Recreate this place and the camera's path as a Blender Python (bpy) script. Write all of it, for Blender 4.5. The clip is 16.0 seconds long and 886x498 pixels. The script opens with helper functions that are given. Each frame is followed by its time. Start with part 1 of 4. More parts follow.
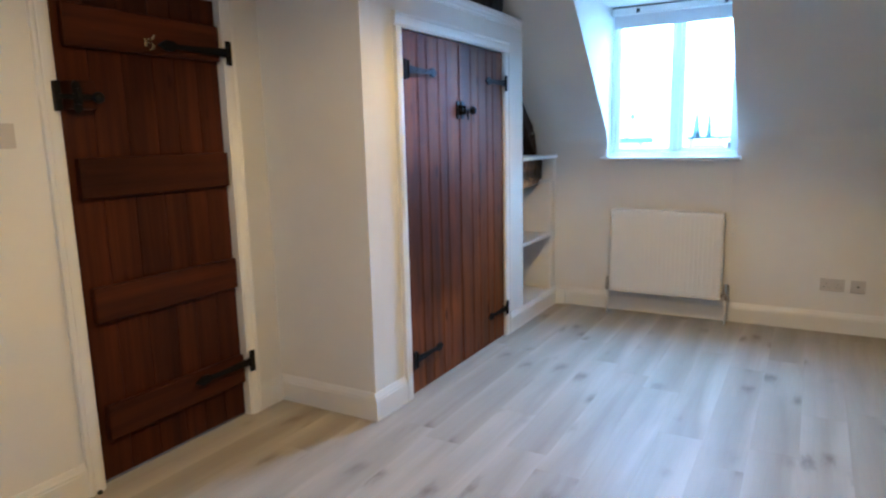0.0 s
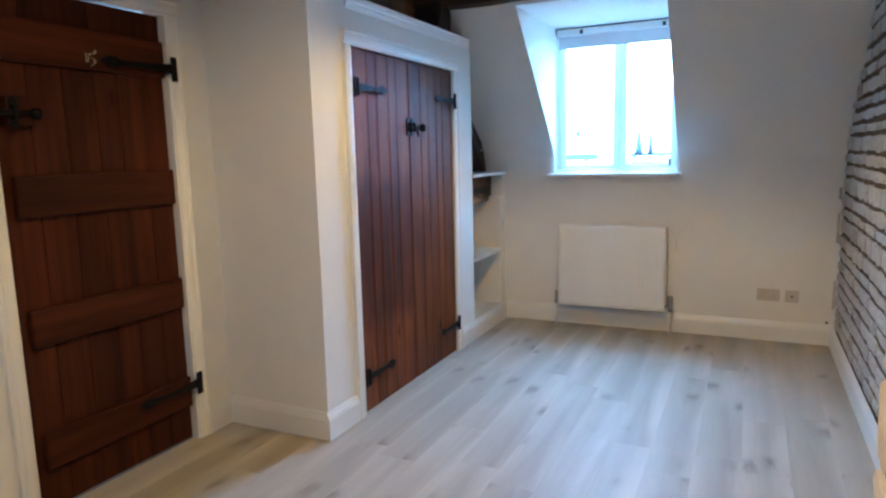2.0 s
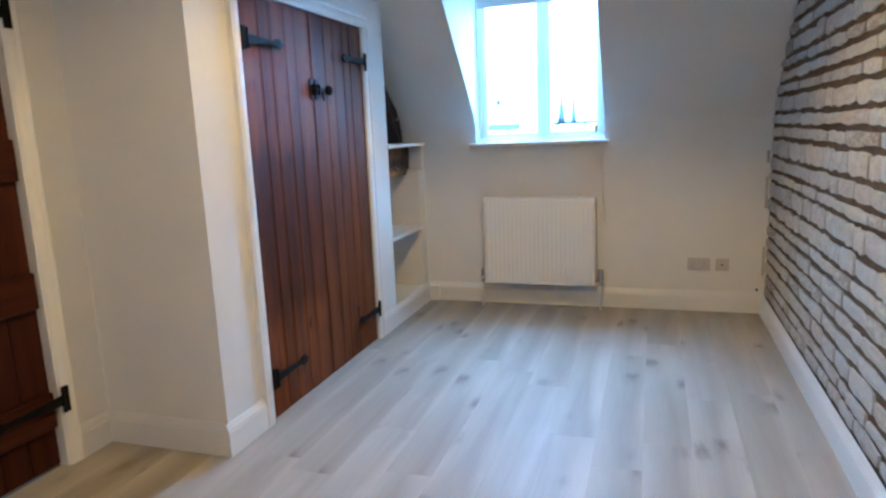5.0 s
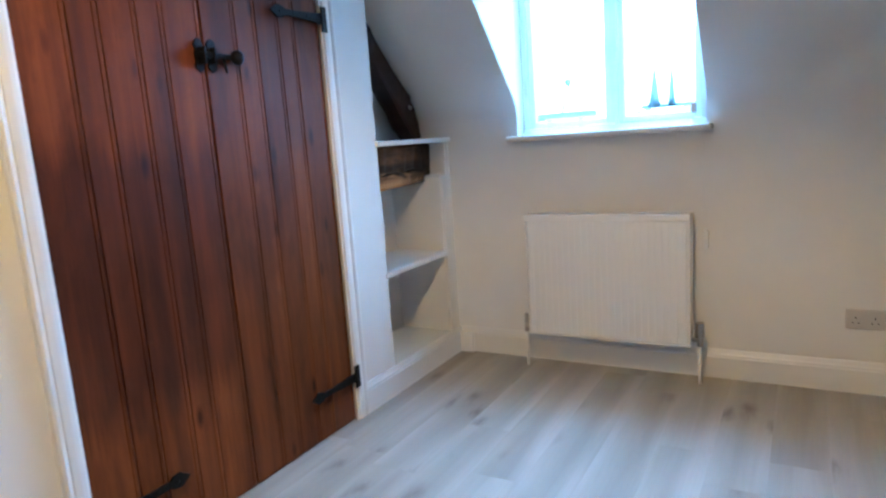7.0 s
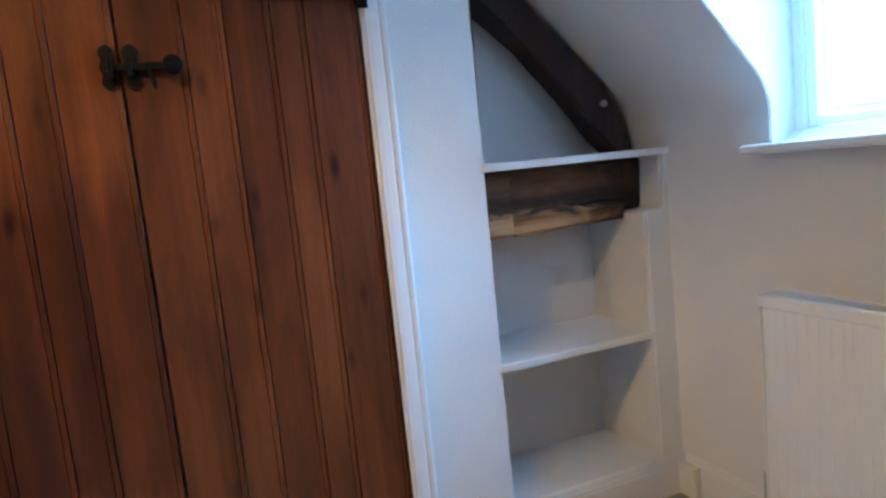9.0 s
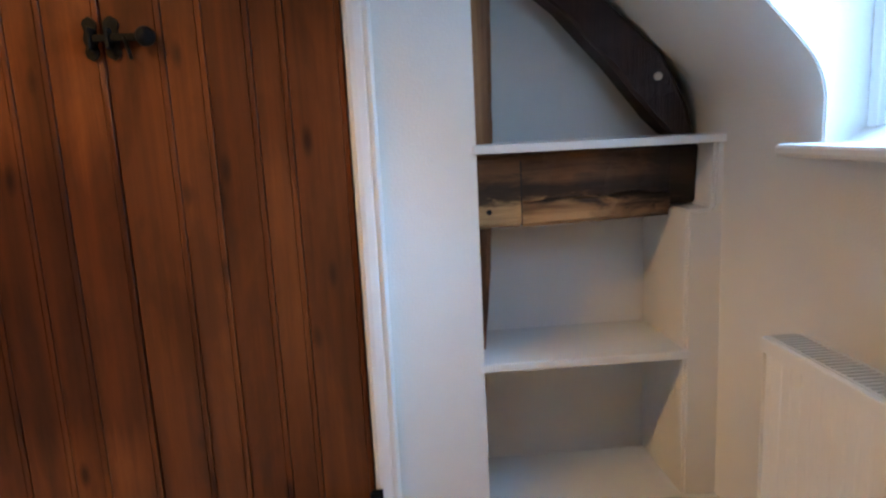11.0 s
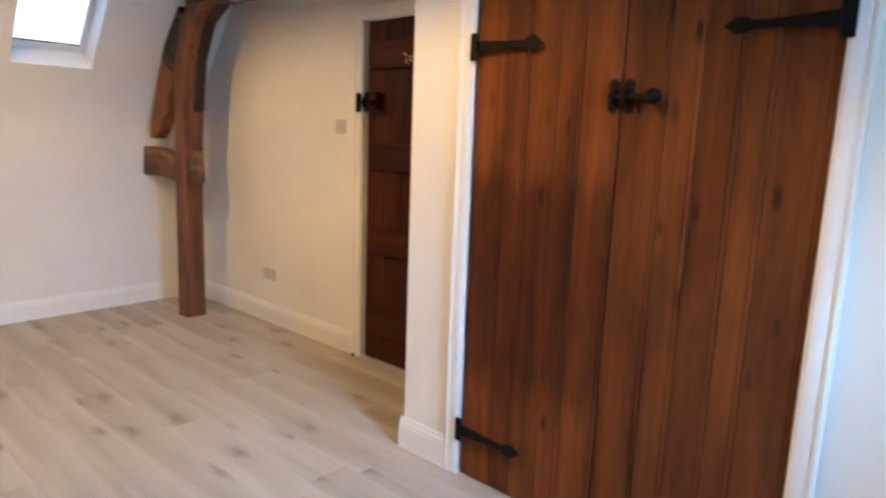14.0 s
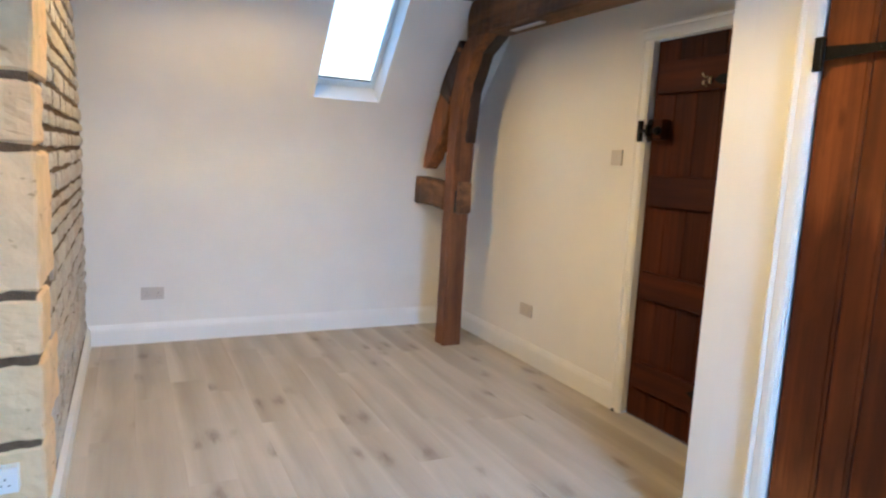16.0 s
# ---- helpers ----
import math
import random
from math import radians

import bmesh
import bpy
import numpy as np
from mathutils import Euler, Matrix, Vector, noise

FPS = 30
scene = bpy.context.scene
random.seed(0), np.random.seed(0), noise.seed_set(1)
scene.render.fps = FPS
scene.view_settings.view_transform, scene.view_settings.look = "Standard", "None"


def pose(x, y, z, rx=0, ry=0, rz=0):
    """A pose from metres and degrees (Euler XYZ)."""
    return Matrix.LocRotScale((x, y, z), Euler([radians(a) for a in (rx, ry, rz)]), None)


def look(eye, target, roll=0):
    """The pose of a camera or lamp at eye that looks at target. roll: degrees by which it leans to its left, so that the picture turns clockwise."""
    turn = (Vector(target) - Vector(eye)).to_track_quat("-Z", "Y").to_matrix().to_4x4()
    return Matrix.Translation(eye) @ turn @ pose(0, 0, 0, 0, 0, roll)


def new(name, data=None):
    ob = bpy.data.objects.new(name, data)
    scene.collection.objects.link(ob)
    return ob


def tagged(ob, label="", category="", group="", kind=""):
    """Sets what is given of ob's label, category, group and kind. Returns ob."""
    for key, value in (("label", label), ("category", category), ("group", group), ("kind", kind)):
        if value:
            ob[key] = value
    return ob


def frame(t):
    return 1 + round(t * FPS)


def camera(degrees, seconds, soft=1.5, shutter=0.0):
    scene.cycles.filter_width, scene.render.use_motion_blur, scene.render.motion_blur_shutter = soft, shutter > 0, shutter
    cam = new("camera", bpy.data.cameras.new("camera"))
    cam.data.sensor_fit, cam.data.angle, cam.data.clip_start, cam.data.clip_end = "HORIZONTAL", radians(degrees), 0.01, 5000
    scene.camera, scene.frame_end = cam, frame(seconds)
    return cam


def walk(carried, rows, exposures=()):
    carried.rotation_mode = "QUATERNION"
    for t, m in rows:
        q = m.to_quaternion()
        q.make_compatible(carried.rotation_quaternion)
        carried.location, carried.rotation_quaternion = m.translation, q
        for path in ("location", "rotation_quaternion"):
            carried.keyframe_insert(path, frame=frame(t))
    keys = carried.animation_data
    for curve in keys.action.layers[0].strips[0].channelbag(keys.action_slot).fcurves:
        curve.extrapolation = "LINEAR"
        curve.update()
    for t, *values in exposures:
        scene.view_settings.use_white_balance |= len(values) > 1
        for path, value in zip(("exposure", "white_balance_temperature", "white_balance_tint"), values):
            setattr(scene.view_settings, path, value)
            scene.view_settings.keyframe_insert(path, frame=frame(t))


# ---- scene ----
cam = camera(69.1, 16.0, 2.4, 0.3)

PATH = [
    (0, (1.824, -2.458, 1.39), (0.84, -0.751, 1.049), -1.4),
    (0.5, (1.82, -2.471, 1.395), (0.869, -0.743, 1.064), -1.5),
    (1, (1.836, -2.469, 1.378), (0.903, -0.728, 1.06), -1.5),
    (1.5, (1.826, -2.468, 1.391), (0.983, -0.68, 1.089), -1.0),
    (2, (1.828, -2.474, 1.392), (0.977, -0.689, 1.097), -1.4),
    (2.5, (1.821, -2.475, 1.386), (0.971, -0.686, 1.104), -0.9),
    (3, (1.819, -2.477, 1.383), (0.979, -0.684, 1.1), -1.0),
    (3.5, (1.813, -2.468, 1.389), (0.999, -0.666, 1.088), -0.9),
    (4, (1.784, -2.431, 1.384), (1.017, -0.617, 1.038), -1.7),
    (4.5, (1.704, -2.354, 1.365), (0.993, -0.519, 1.009), -2.3),
    (4.7, (1.675, -2.274, 1.344), (1.067, -0.403, 0.985), -2.4),
    (6.8, (1.743, -0.727, 1.203), (0.802, 1.001, 0.847), -3.6),
    (7, (1.747, -0.616, 1.219), (0.769, 1.096, 0.885), -4.0),
    (7.5, (1.726, -0.232, 1.232), (0.697, 1.462, 0.959), -3.8),
    (8, (1.757, 0.19, 1.201), (0.407, 1.637, 0.909), -4.8),
    (8.5, (1.789, 0.611, 1.21), (0.142, 1.706, 0.916), -5.9),
    (9, (1.755, 1.019, 1.221), (-0.086, 1.764, 0.986), -5.8),
    (9.2, (1.753, 1.172, 1.211), (-0.148, 1.754, 0.992), -5.2),
    (11.3, (1.764, 1.849, 1.302), (-0.189, 1.755, 0.881), -2.5),
    (11.5, (1.778, 1.962, 1.340), (-0.146, 1.625, 0.908), -2.3),
    (12, (1.875, 1.978, 1.366), (0.017, 1.408, 0.890), -0.6),
    (12.5, (1.95, 1.989, 1.407), (0.171, 1.245, 0.88), 0.8),
    (13, (1.962, 1.978, 1.421), (0.229, 1.126, 0.901), 1.4),
    (13.5, (1.958, 1.947, 1.413), (0.327, 0.877, 0.972), 1.8),
    (14, (1.94, 1.944, 1.410), (0.476, 0.627, 1.058), 2.05),
    (14.5, (1.944, 1.92, 1.405), (0.748, 0.345, 1.104), 2.2),
    (15, (1.957, 1.897, 1.38), (0.988, 0.167, 1.117), 2.8),
    (15.5, (1.947, 1.843, 1.377), (1.076, 0.065, 1.093), 2.3),
    (16, (1.866, 1.628, 1.367), (0.988, -0.148, 1.095), 2.9),
]
walk(cam, [(t, look(e, g, r)) for t, e, g, r in PATH], [(0, -0.34, 4900, 6), (4.5, -0.34, 4850, 6), (6.8, -0.22, 4820, 7), (7.5, -0.14, 4760, 7), (8.0, -0.2, 4740, 8), (9, -0.38, 4950, 10), (11.5, -0.5, 5950, 16), (12, -0.54, 5950, 16), (13, -0.48, 5950, 16), (13.5, -0.24, 5850, 14), (14, 0.0, 5700, 12), (14.5, -0.02, 5350, 9), (15.5, 0.02, 5000, 5), (16, 0.02, 5000, 5)])

# ---------------------------------------------------------------- light
world = bpy.data.worlds.new("sky_world")
scene.world = world
world.use_nodes = True
wn = world.node_tree.nodes
sky = wn.new("ShaderNodeTexSky")
sky.sky_type = 'NISHITA'
sky.sun_disc = False
sky.sun_elevation = radians(24)
sky.sun_rotation = radians(210)
wn["Background"].inputs["Strength"].default_value = 0.13
world.node_tree.links.new(sky.outputs[0], wn["Background"].inputs["Color"])


def area_lamp(name, m, sx, sy, watts, colour):
    d = bpy.data.lights.new(name, "AREA")
    d.shape, d.size, d.size_y, d.energy, d.color = "RECTANGLE", sx, sy, watts, colour
    ob = new(name, d)
    ob.matrix_world = m
    return ob


DAY = (0.39, 0.68, 1.0)
# daylight standing in the openings of the dormer window and the roof window
area_lamp("window_daylight", look((0.62, 3.78, 2.70), (0.67, 0.2, 0.66)), 1.8, 1.9, 630, DAY)
area_lamp("roof_window_daylight", look((0.44, -3.06, 2.58), (0.44, -1.3, 1.13)), 0.8, 1.4, 8, DAY)
# two warm ceiling lamps: both shining down and outwards
WARM = (1.0, 0.575, 0.165)
LAMPS = [(1.30, 0.36, 2.50), (1.28, -1.62, 2.42)]
for place, aim, watts, cone, soft_edge in ((LAMPS[0], (1.10, 0.25, 0.0), 97, 131, 0.36), (LAMPS[1], (1.2, -1.55, 0.0), 92, 166, 0.40)):
    bulb = bpy.data.lights.new("ceiling_lamp_light", "SPOT")
    bulb.energy, bulb.color, bulb.shadow_soft_size = watts, WARM, 0.06
    bulb.spot_size, bulb.spot_blend = radians(cone), soft_edge
    new("ceiling_lamp_light", bulb).matrix_world = look(place, aim)


# ---------------------------------------------------------------- materials
def material(name):
    m = bpy.data.materials.new(name)
    m.use_nodes = True
    nt = m.node_tree
    return m, nt, nt.nodes["Principled BSDF"]


def node(nt, kind, **values):
    n = nt.nodes.new(kind)
    for k, v in values.items():
        if k in n.inputs:
            n.inputs[k].default_value = v
    return n


def coords(nt, scale=(1, 1, 1), shift=True):
    """Object coordinates, moved by a random amount for each object."""
    tc = nt.nodes.new("ShaderNodeTexCoord")
    mp = nt.nodes.new("ShaderNodeMapping")
    mp.inputs["Scale"].default_value = scale
    nt.links.new(tc.outputs["Object"], mp.inputs["Vector"])
    if shift:
        info = nt.nodes.new("ShaderNodeObjectInfo")
        mul = nt.nodes.new("ShaderNodeVectorMath")
        mul.operation = "MULTIPLY"
        mul.inputs[1].default_value = (7.3, 11.1, 5.7)
        nt.links.new(info.outputs["Random"], mul.inputs[0])
        nt.links.new(mul.outputs[0], mp.inputs["Location"])
    return mp.outputs["Vector"]


def noise_tex(nt, vec, scale, detail=4.0, rough=0.55, distortion=0.0):
    n = node(nt, "ShaderNodeTexNoise", Scale=scale, Detail=detail, Roughness=rough, Distortion=distortion)
    nt.links.new(vec, n.inputs["Vector"])
    return n.outputs["Fac"]


def ramp(nt, fac, stops):
    r = nt.nodes.new("ShaderNodeValToRGB")
    r.color_ramp.elements[0].position, r.color_ramp.elements[0].color = stops[0][0], (*stops[0][1], 1)
    r.color_ramp.elements[1].position, r.color_ramp.elements[1].color = stops[-1][0], (*stops[-1][1], 1)
    for p, c in stops[1:-1]:
        r.color_ramp.elements.new(p).color = (*c, 1)
    nt.links.new(fac, r.inputs["Fac"])
    return r.outputs["Color"]


def mix(nt, kind, fac, a, b):
    m = nt.nodes.new("ShaderNodeMix")
    m.data_type, m.blend_type = "RGBA", kind
    for sock, v in ((m.inputs[0], fac), (m.inputs[6], a), (m.inputs[7], b)):
        if isinstance(v, (int, float)):
            sock.default_value = v
        elif isinstance(v, tuple):
            sock.default_value = (*v, 1)
        else:
            nt.links.new(v, sock)
    return m.outputs[2]


def bump(nt, bsdf, height, strength, distance):
    b = node(nt, "ShaderNodeBump", Strength=strength, Distance=distance)
    nt.links.new(height, b.inputs["Height"])
    nt.links.new(b.outputs["Normal"], bsdf.inputs["Normal"])


def plain(name, colour, rough, metal=0.0, var=0.06, scale=6.0, grain=140.0, relief=0.05, spec=0.5, rvar=0.08):
    """Paint, plaster or metal: two scales of unevenness and a fine relief."""
    m, nt, b = material(name)
    v = coords(nt)
    big = noise_tex(nt, v, scale, 3)
    fine = noise_tex(nt, v, grain, 2)
    dark = tuple(c * (1 - var) for c in colour)
    col = ramp(nt, big, [(0.3, dark), (0.7, colour)])
    col = mix(nt, "MULTIPLY", var, col, ramp(nt, fine, [(0.3, (0.8, 0.8, 0.8)), (0.7, (1, 1, 1))]))
    nt.links.new(col, b.inputs["Base Color"])
    rr = nt.nodes.new("ShaderNodeMapRange")
    rr.inputs["To Min"].default_value, rr.inputs["To Max"].default_value = max(rough - rvar, 0.02), min(rough + rvar, 1)
    nt.links.new(big, rr.inputs["Value"])
    nt.links.new(rr.outputs[0], b.inputs["Roughness"])
    b.inputs["Metallic"].default_value = metal
    b.inputs["Specular IOR Level"].default_value = spec
    if relief:
        add = nt.nodes.new("ShaderNodeMath")
        add.operation = "ADD"
        nt.links.new(fine, add.inputs[0])
        nt.links.new(big, add.inputs[1])
        bump(nt, b, add.outputs[0], relief, 0.01)
    return m


def wood(name, light, mid, dark, rough, axis=2, knots=0.6, grain=1.0, stain=0.0, relief=0.15, fibres=0.5, spec=0.32, run=1.1, swirl=0.8):
    """Timber with the grain along an axis, knots, and patches of wear."""
    m, nt, b = material(name)
    long = [9.0 * grain] * 3
    long[axis] = 0.35 * grain
    v = coords(nt, tuple(long))
    rings = noise_tex(nt, v, 2.2, 5, 0.6, 0.2)
    fibre_scale = [90.0] * 3
    fibre_scale[axis] = 2.0
    fibre = noise_tex(nt, coords(nt, tuple(fibre_scale)), 2.0, 3)
    kn = [9.0] * 3
    kn[axis] = 3.2
    vor = node(nt, "ShaderNodeTexVoronoi", Scale=1.0)
    nt.links.new(coords(nt, tuple(kn)), vor.inputs["Vector"])
    col = ramp(nt, rings, [(0.28, dark), (0.5, mid), (0.72, light)])
    col = mix(nt, "MULTIPLY", fibres, col, ramp(nt, fibre, [(0.25, (0.55, 0.5, 0.45)), (0.7, (1, 1, 1))]))
    col = mix(nt, "MULTIPLY", knots, col, ramp(nt, vor.outputs["Distance"], [(0.05, (0.22, 0.14, 0.1)), (0.16, (1, 1, 1))]))
    info = nt.nodes.new("ShaderNodeObjectInfo")
    col = mix(nt, "MULTIPLY", 0.8, col, ramp(nt, info.outputs["Random"], [(0.0, (0.72, 0.68, 0.66)), (1.0, (1.1, 1.1, 1.1))]))
    if stain:
        ps = [2.8] * 3
        ps[axis] = run
        patch = noise_tex(nt, coords(nt, tuple(ps)), 1.6, 5, 0.65, swirl)
        col = mix(nt, "MULTIPLY", stain, col, ramp(nt, patch, [(0.42, (0.16, 0.14, 0.15)), (0.56, (1, 1, 1))]))
    nt.links.new(col, b.inputs["Base Color"])
    rr = nt.nodes.new("ShaderNodeMapRange")
    rr.inputs["To Min"].default_value, rr.inputs["To Max"].default_value = rough - 0.1, rough + 0.12
    nt.links.new(rings, rr.inputs["Value"])
    nt.links.new(rr.outputs[0], b.inputs["Roughness"])
    b.inputs["Specular IOR Level"].default_value = spec
    bump(nt, b, fibre, relief, 0.004)
    return m


WHITE = plain("wall_paint_white", (0.80, 0.785, 0.75), 0.75, var=0.05, scale=2.6, relief=0.13, spec=0.3)
CEIL = plain("ceiling_paint", (0.72, 0.71, 0.69), 0.85, var=0.04, relief=0.05, spec=0.2)
GLOSS = plain("white_satin_woodwork", (0.80, 0.79, 0.77), 0.33, var=0.04, scale=5, relief=0.03)
RAD = plain("white_enamel", (0.80, 0.80, 0.79), 0.42, var=0.02, relief=0.0, rvar=0.01, spec=0.35)
PLASTIC = plain("white_plastic", (0.78, 0.78, 0.77), 0.35, var=0.02, relief=0.0)
UPVC = plain("white_window_paint_with_glare", (0.84, 0.85, 0.85), 0.3, var=0.02, relief=0.0)
# translucent share added to the paint: imitates the window's bloom over its bars
unt = UPVC.node_tree
thin = unt.nodes.new("ShaderNodeBsdfTranslucent")
thin.inputs["Color"].default_value = (0.9, 0.92, 0.92, 1)
glare_mix = unt.nodes.new("ShaderNodeMixShader")
glare_mix.inputs[0].default_value = 0.32
unt.links.new(unt.nodes["Principled BSDF"].outputs[0], glare_mix.inputs[1])
unt.links.new(thin.outputs[0], glare_mix.inputs[2])
unt.links.new(glare_mix.outputs[0], unt.nodes["Material Output"].inputs["Surface"])
IRON = plain("black_iron", (0.0055, 0.0052, 0.0055), 0.48, metal=0.0, var=0.3, scale=30, relief=0.3, spec=0.12)
DARK = plain("dark_slot", (0.01, 0.01, 0.01), 0.7, relief=0.0)
BRASS = plain("polished_brass", (0.78, 0.60, 0.36), 0.22, metal=1.0, var=0.05, relief=0.0)
CHROME = plain("brushed_metal", (0.50, 0.47, 0.43), 0.32, metal=1.0, var=0.06, relief=0.0)
MORTAR = plain("brown_mortar", (0.165, 0.115, 0.073), 0.95, var=0.4, scale=18, relief=0.5, spec=0.1)


def stone_wash():
    """Lime-washed rubble: pale wash worn to pinkish and grey stone, rough face."""
    m, nt, b = material("lime_washed_stone")
    v = coords(nt, (1, 3.0, 1.2))
    worn = noise_tex(nt, v, 1.6, 5, 0.65, 0.4)
    grit = noise_tex(nt, v, 9.0, 4, 0.7)
    info = nt.nodes.new("ShaderNodeObjectInfo")
    tone = ramp(nt, info.outputs["Random"], [(0.0, (0.31, 0.26, 0.215)), (0.25, (0.50, 0.45, 0.395)), (0.5, (0.43, 0.415, 0.395)), (0.75, (0.55, 0.52, 0.475)), (1.0, (0.46, 0.38, 0.32))])
    col = mix(nt, "MIX", ramp(nt, worn, [(0.40, (0, 0, 0)), (0.70, (1, 1, 1))]), tone, (0.61, 0.58, 0.535))
    col = mix(nt, "MULTIPLY", 0.5, col, ramp(nt, grit, [(0.28, (0.45, 0.42, 0.4)), (0.55, (1, 1, 1))]))
    nt.links.new(col, b.inputs["Base Color"])
    b.inputs["Roughness"].default_value = 0.9
    b.inputs["Specular IOR Level"].default_value = 0.2
    bump(nt, b, grit, 0.5, 0.006)
    return m


LIME = stone_wash()
QUOIN = plain("pale_limestone", (0.80, 0.585, 0.345), 0.85, var=0.2, scale=7, grain=60, relief=0.2, spec=0.2)
qnt = QUOIN.node_tree
qb = qnt.nodes["Principled BSDF"]
pits = ramp(qnt, noise_tex(qnt, coords(qnt, (1.0, 1.0, 1.6)), 16.0, 2, 0.5), [(0.66, (1, 1, 1)), (0.74, (0.55, 0.47, 0.40))])
qnt.links.new(mix(qnt, "MULTIPLY", 1.0, qb.inputs["Base Color"].links[0].from_socket, pits), qb.inputs["Base Color"])
BLIND = plain("grey_blind_fabric", (0.62, 0.62, 0.64), 0.8, var=0.05, relief=0.1)
LEAD = plain("pale_stone_outside", (0.42, 0.44, 0.46), 0.8, var=0.2, relief=0.2)
PINE = wood("stained_pine_door", (0.230, 0.0615, 0.0118), (0.150, 0.0400, 0.0082), (0.083, 0.0214, 0.0056), 0.50, knots=0.95, grain=0.9, stain=0.40, relief=0.08, fibres=0.24, spec=0.16, run=0.85, swirl=0.4)


def tide(base, name, low, high):
    """The same stained pine with a dark coat across the middle heights that ends in feathered runs."""
    m = base.copy()
    m.name = name
    nt = m.node_tree
    b = nt.nodes["Principled BSDF"]
    old = b.inputs["Base Color"].links[0].from_socket
    tc = nt.nodes.new("ShaderNodeTexCoord")
    sep = nt.nodes.new("ShaderNodeSeparateXYZ")
    nt.links.new(tc.outputs["Object"], sep.inputs[0])
    runs = noise_tex(nt, coords(nt, (30.0, 30.0, 1.2)), 1.0, 3, 0.6)
    masks = []
    for edge, way in ((low, 1.0), (high, -1.0)):
        add = nt.nodes.new("ShaderNodeMath")
        add.operation = "MULTIPLY_ADD"
        add.inputs[1].default_value = 0.34
        nt.links.new(runs, add.inputs[0])
        nt.links.new(sep.outputs["Z"], add.inputs[2])
        mr = nt.nodes.new("ShaderNodeMapRange")
        mr.inputs["From Min"].default_value = edge + 0.17 - 0.05 * way
        mr.inputs["From Max"].default_value = edge + 0.17 + 0.07 * way
        nt.links.new(add.outputs[0], mr.inputs["Value"])
        masks.append(mr.outputs[0])
    both = nt.nodes.new("ShaderNodeMath")
    both.operation = "MULTIPLY"
    nt.links.new(masks[0], both.inputs[0])
    nt.links.new(masks[1], both.inputs[1])
    nt.links.new(mix(nt, "MULTIPLY", both.outputs[0], old, (0.52, 0.46, 0.46)), b.inputs["Base Color"])
    return m


PINEL = tide(PINE, "stained_pine_door_dark_coat", -0.52, 0.30)
PINE2 = wood("dark_stained_door", (0.098, 0.0245, 0.0066), (0.062, 0.0150, 0.0043), (0.031, 0.0078, 0.0028), 0.55, knots=0.6, stain=0.4, fibres=0.4, spec=0.13, run=0.4, swirl=0.25)
PINE2Y = wood("dark_stained_ledge", (0.098, 0.0245, 0.0066), (0.062, 0.0150, 0.0043), (0.031, 0.0078, 0.0028), 0.55, axis=1, knots=0.6, stain=0.4, fibres=0.4, spec=0.13, run=0.4, swirl=0.25)
OAK = wood("old_oak_upright", (0.36, 0.150, 0.052), (0.24, 0.092, 0.031), (0.10, 0.036, 0.014), 0.55, knots=0.5, stain=0.35, relief=0.5)


def tie_face():
    """Old tie beam: pale lower edge, blackened band above it and towards the wall end, brown top."""
    m = wood("weathered_tie_beam", (0.72, 0.43, 0.19), (0.52, 0.29, 0.12), (0.22, 0.11, 0.045), 0.6, axis=1, knots=0.6, grain=1.2, stain=0.3, relief=0.6)
    nt = m.node_tree
    b = nt.nodes["Principled BSDF"]
    old = b.inputs["Base Color"].links[0].from_socket
    tc = nt.nodes.new("ShaderNodeTexCoord")
    wob = noise_tex(nt, coords(nt, (6.0, 7.0, 24.0)), 1.0, 5, 0.65, 0.6)
    sep = nt.nodes.new("ShaderNodeSeparateXYZ")
    nt.links.new(tc.outputs["Object"], sep.inputs[0])

    def calc(op, a, c, d=0.0):
        n = nt.nodes.new("ShaderNodeMath")
        n.operation = op
        for sock, v in zip(n.inputs, (a, c, d)):
            if isinstance(v, (int, float)):
                sock.default_value = v
            else:
                nt.links.new(v, sock)
        return n.outputs[0]
    height = calc("ADD", calc("MULTIPLY_ADD", wob, 0.12, -0.06), calc("MULTIPLY_ADD", sep.outputs["Y"], 0.04, calc("ADD", sep.outputs["Z"], -0.092)))
    band = ramp(nt, calc("MULTIPLY_ADD", height, 5.0, -5.08), [(0.10, (1, 1, 1)), (0.22, (0.14, 0.13, 0.16)), (0.40, (0.13, 0.12, 0.15)), (0.58, (0.42, 0.32, 0.26)), (1.0, (0.20, 0.16, 0.15))])
    end = ramp(nt, calc("MULTIPLY_ADD", sep.outputs["Y"], 2.0, calc("MULTIPLY_ADD", wob, 0.7, -4.45)), [(0.34, (1, 1, 1)), (0.80, (0.20, 0.18, 0.20))])
    col = mix(nt, "MULTIPLY", 1.0, old, band)
    nt.links.new(mix(nt, "MULTIPLY", 1.0, col, end), b.inputs["Base Color"])
    return m


TIEF = tie_face()
OAKY = wood("old_oak_beam", (0.32, 0.160, 0.068), (0.20, 0.096, 0.040), (0.075, 0.036, 0.017), 0.6, axis=1, knots=0.6, stain=0.6, relief=0.6)
POSTW = wood("weathered_oak_post", (0.44, 0.215, 0.09), (0.28, 0.128, 0.05), (0.11, 0.045, 0.02), 0.6, knots=0.5, stain=0.5, relief=0.5)
OAKDX = wood("dark_oak_purlin", (0.085, 0.04, 0.022), (0.05, 0.024, 0.014), (0.022, 0.011, 0.008), 0.55, axis=0, knots=0.4, stain=0.5, relief=0.6)
OAKD = wood("dark_old_oak", (0.055, 0.027, 0.021), (0.034, 0.017, 0.014), (0.016, 0.008, 0.007), 0.5, knots=0.4, stain=0.4, relief=0.6)



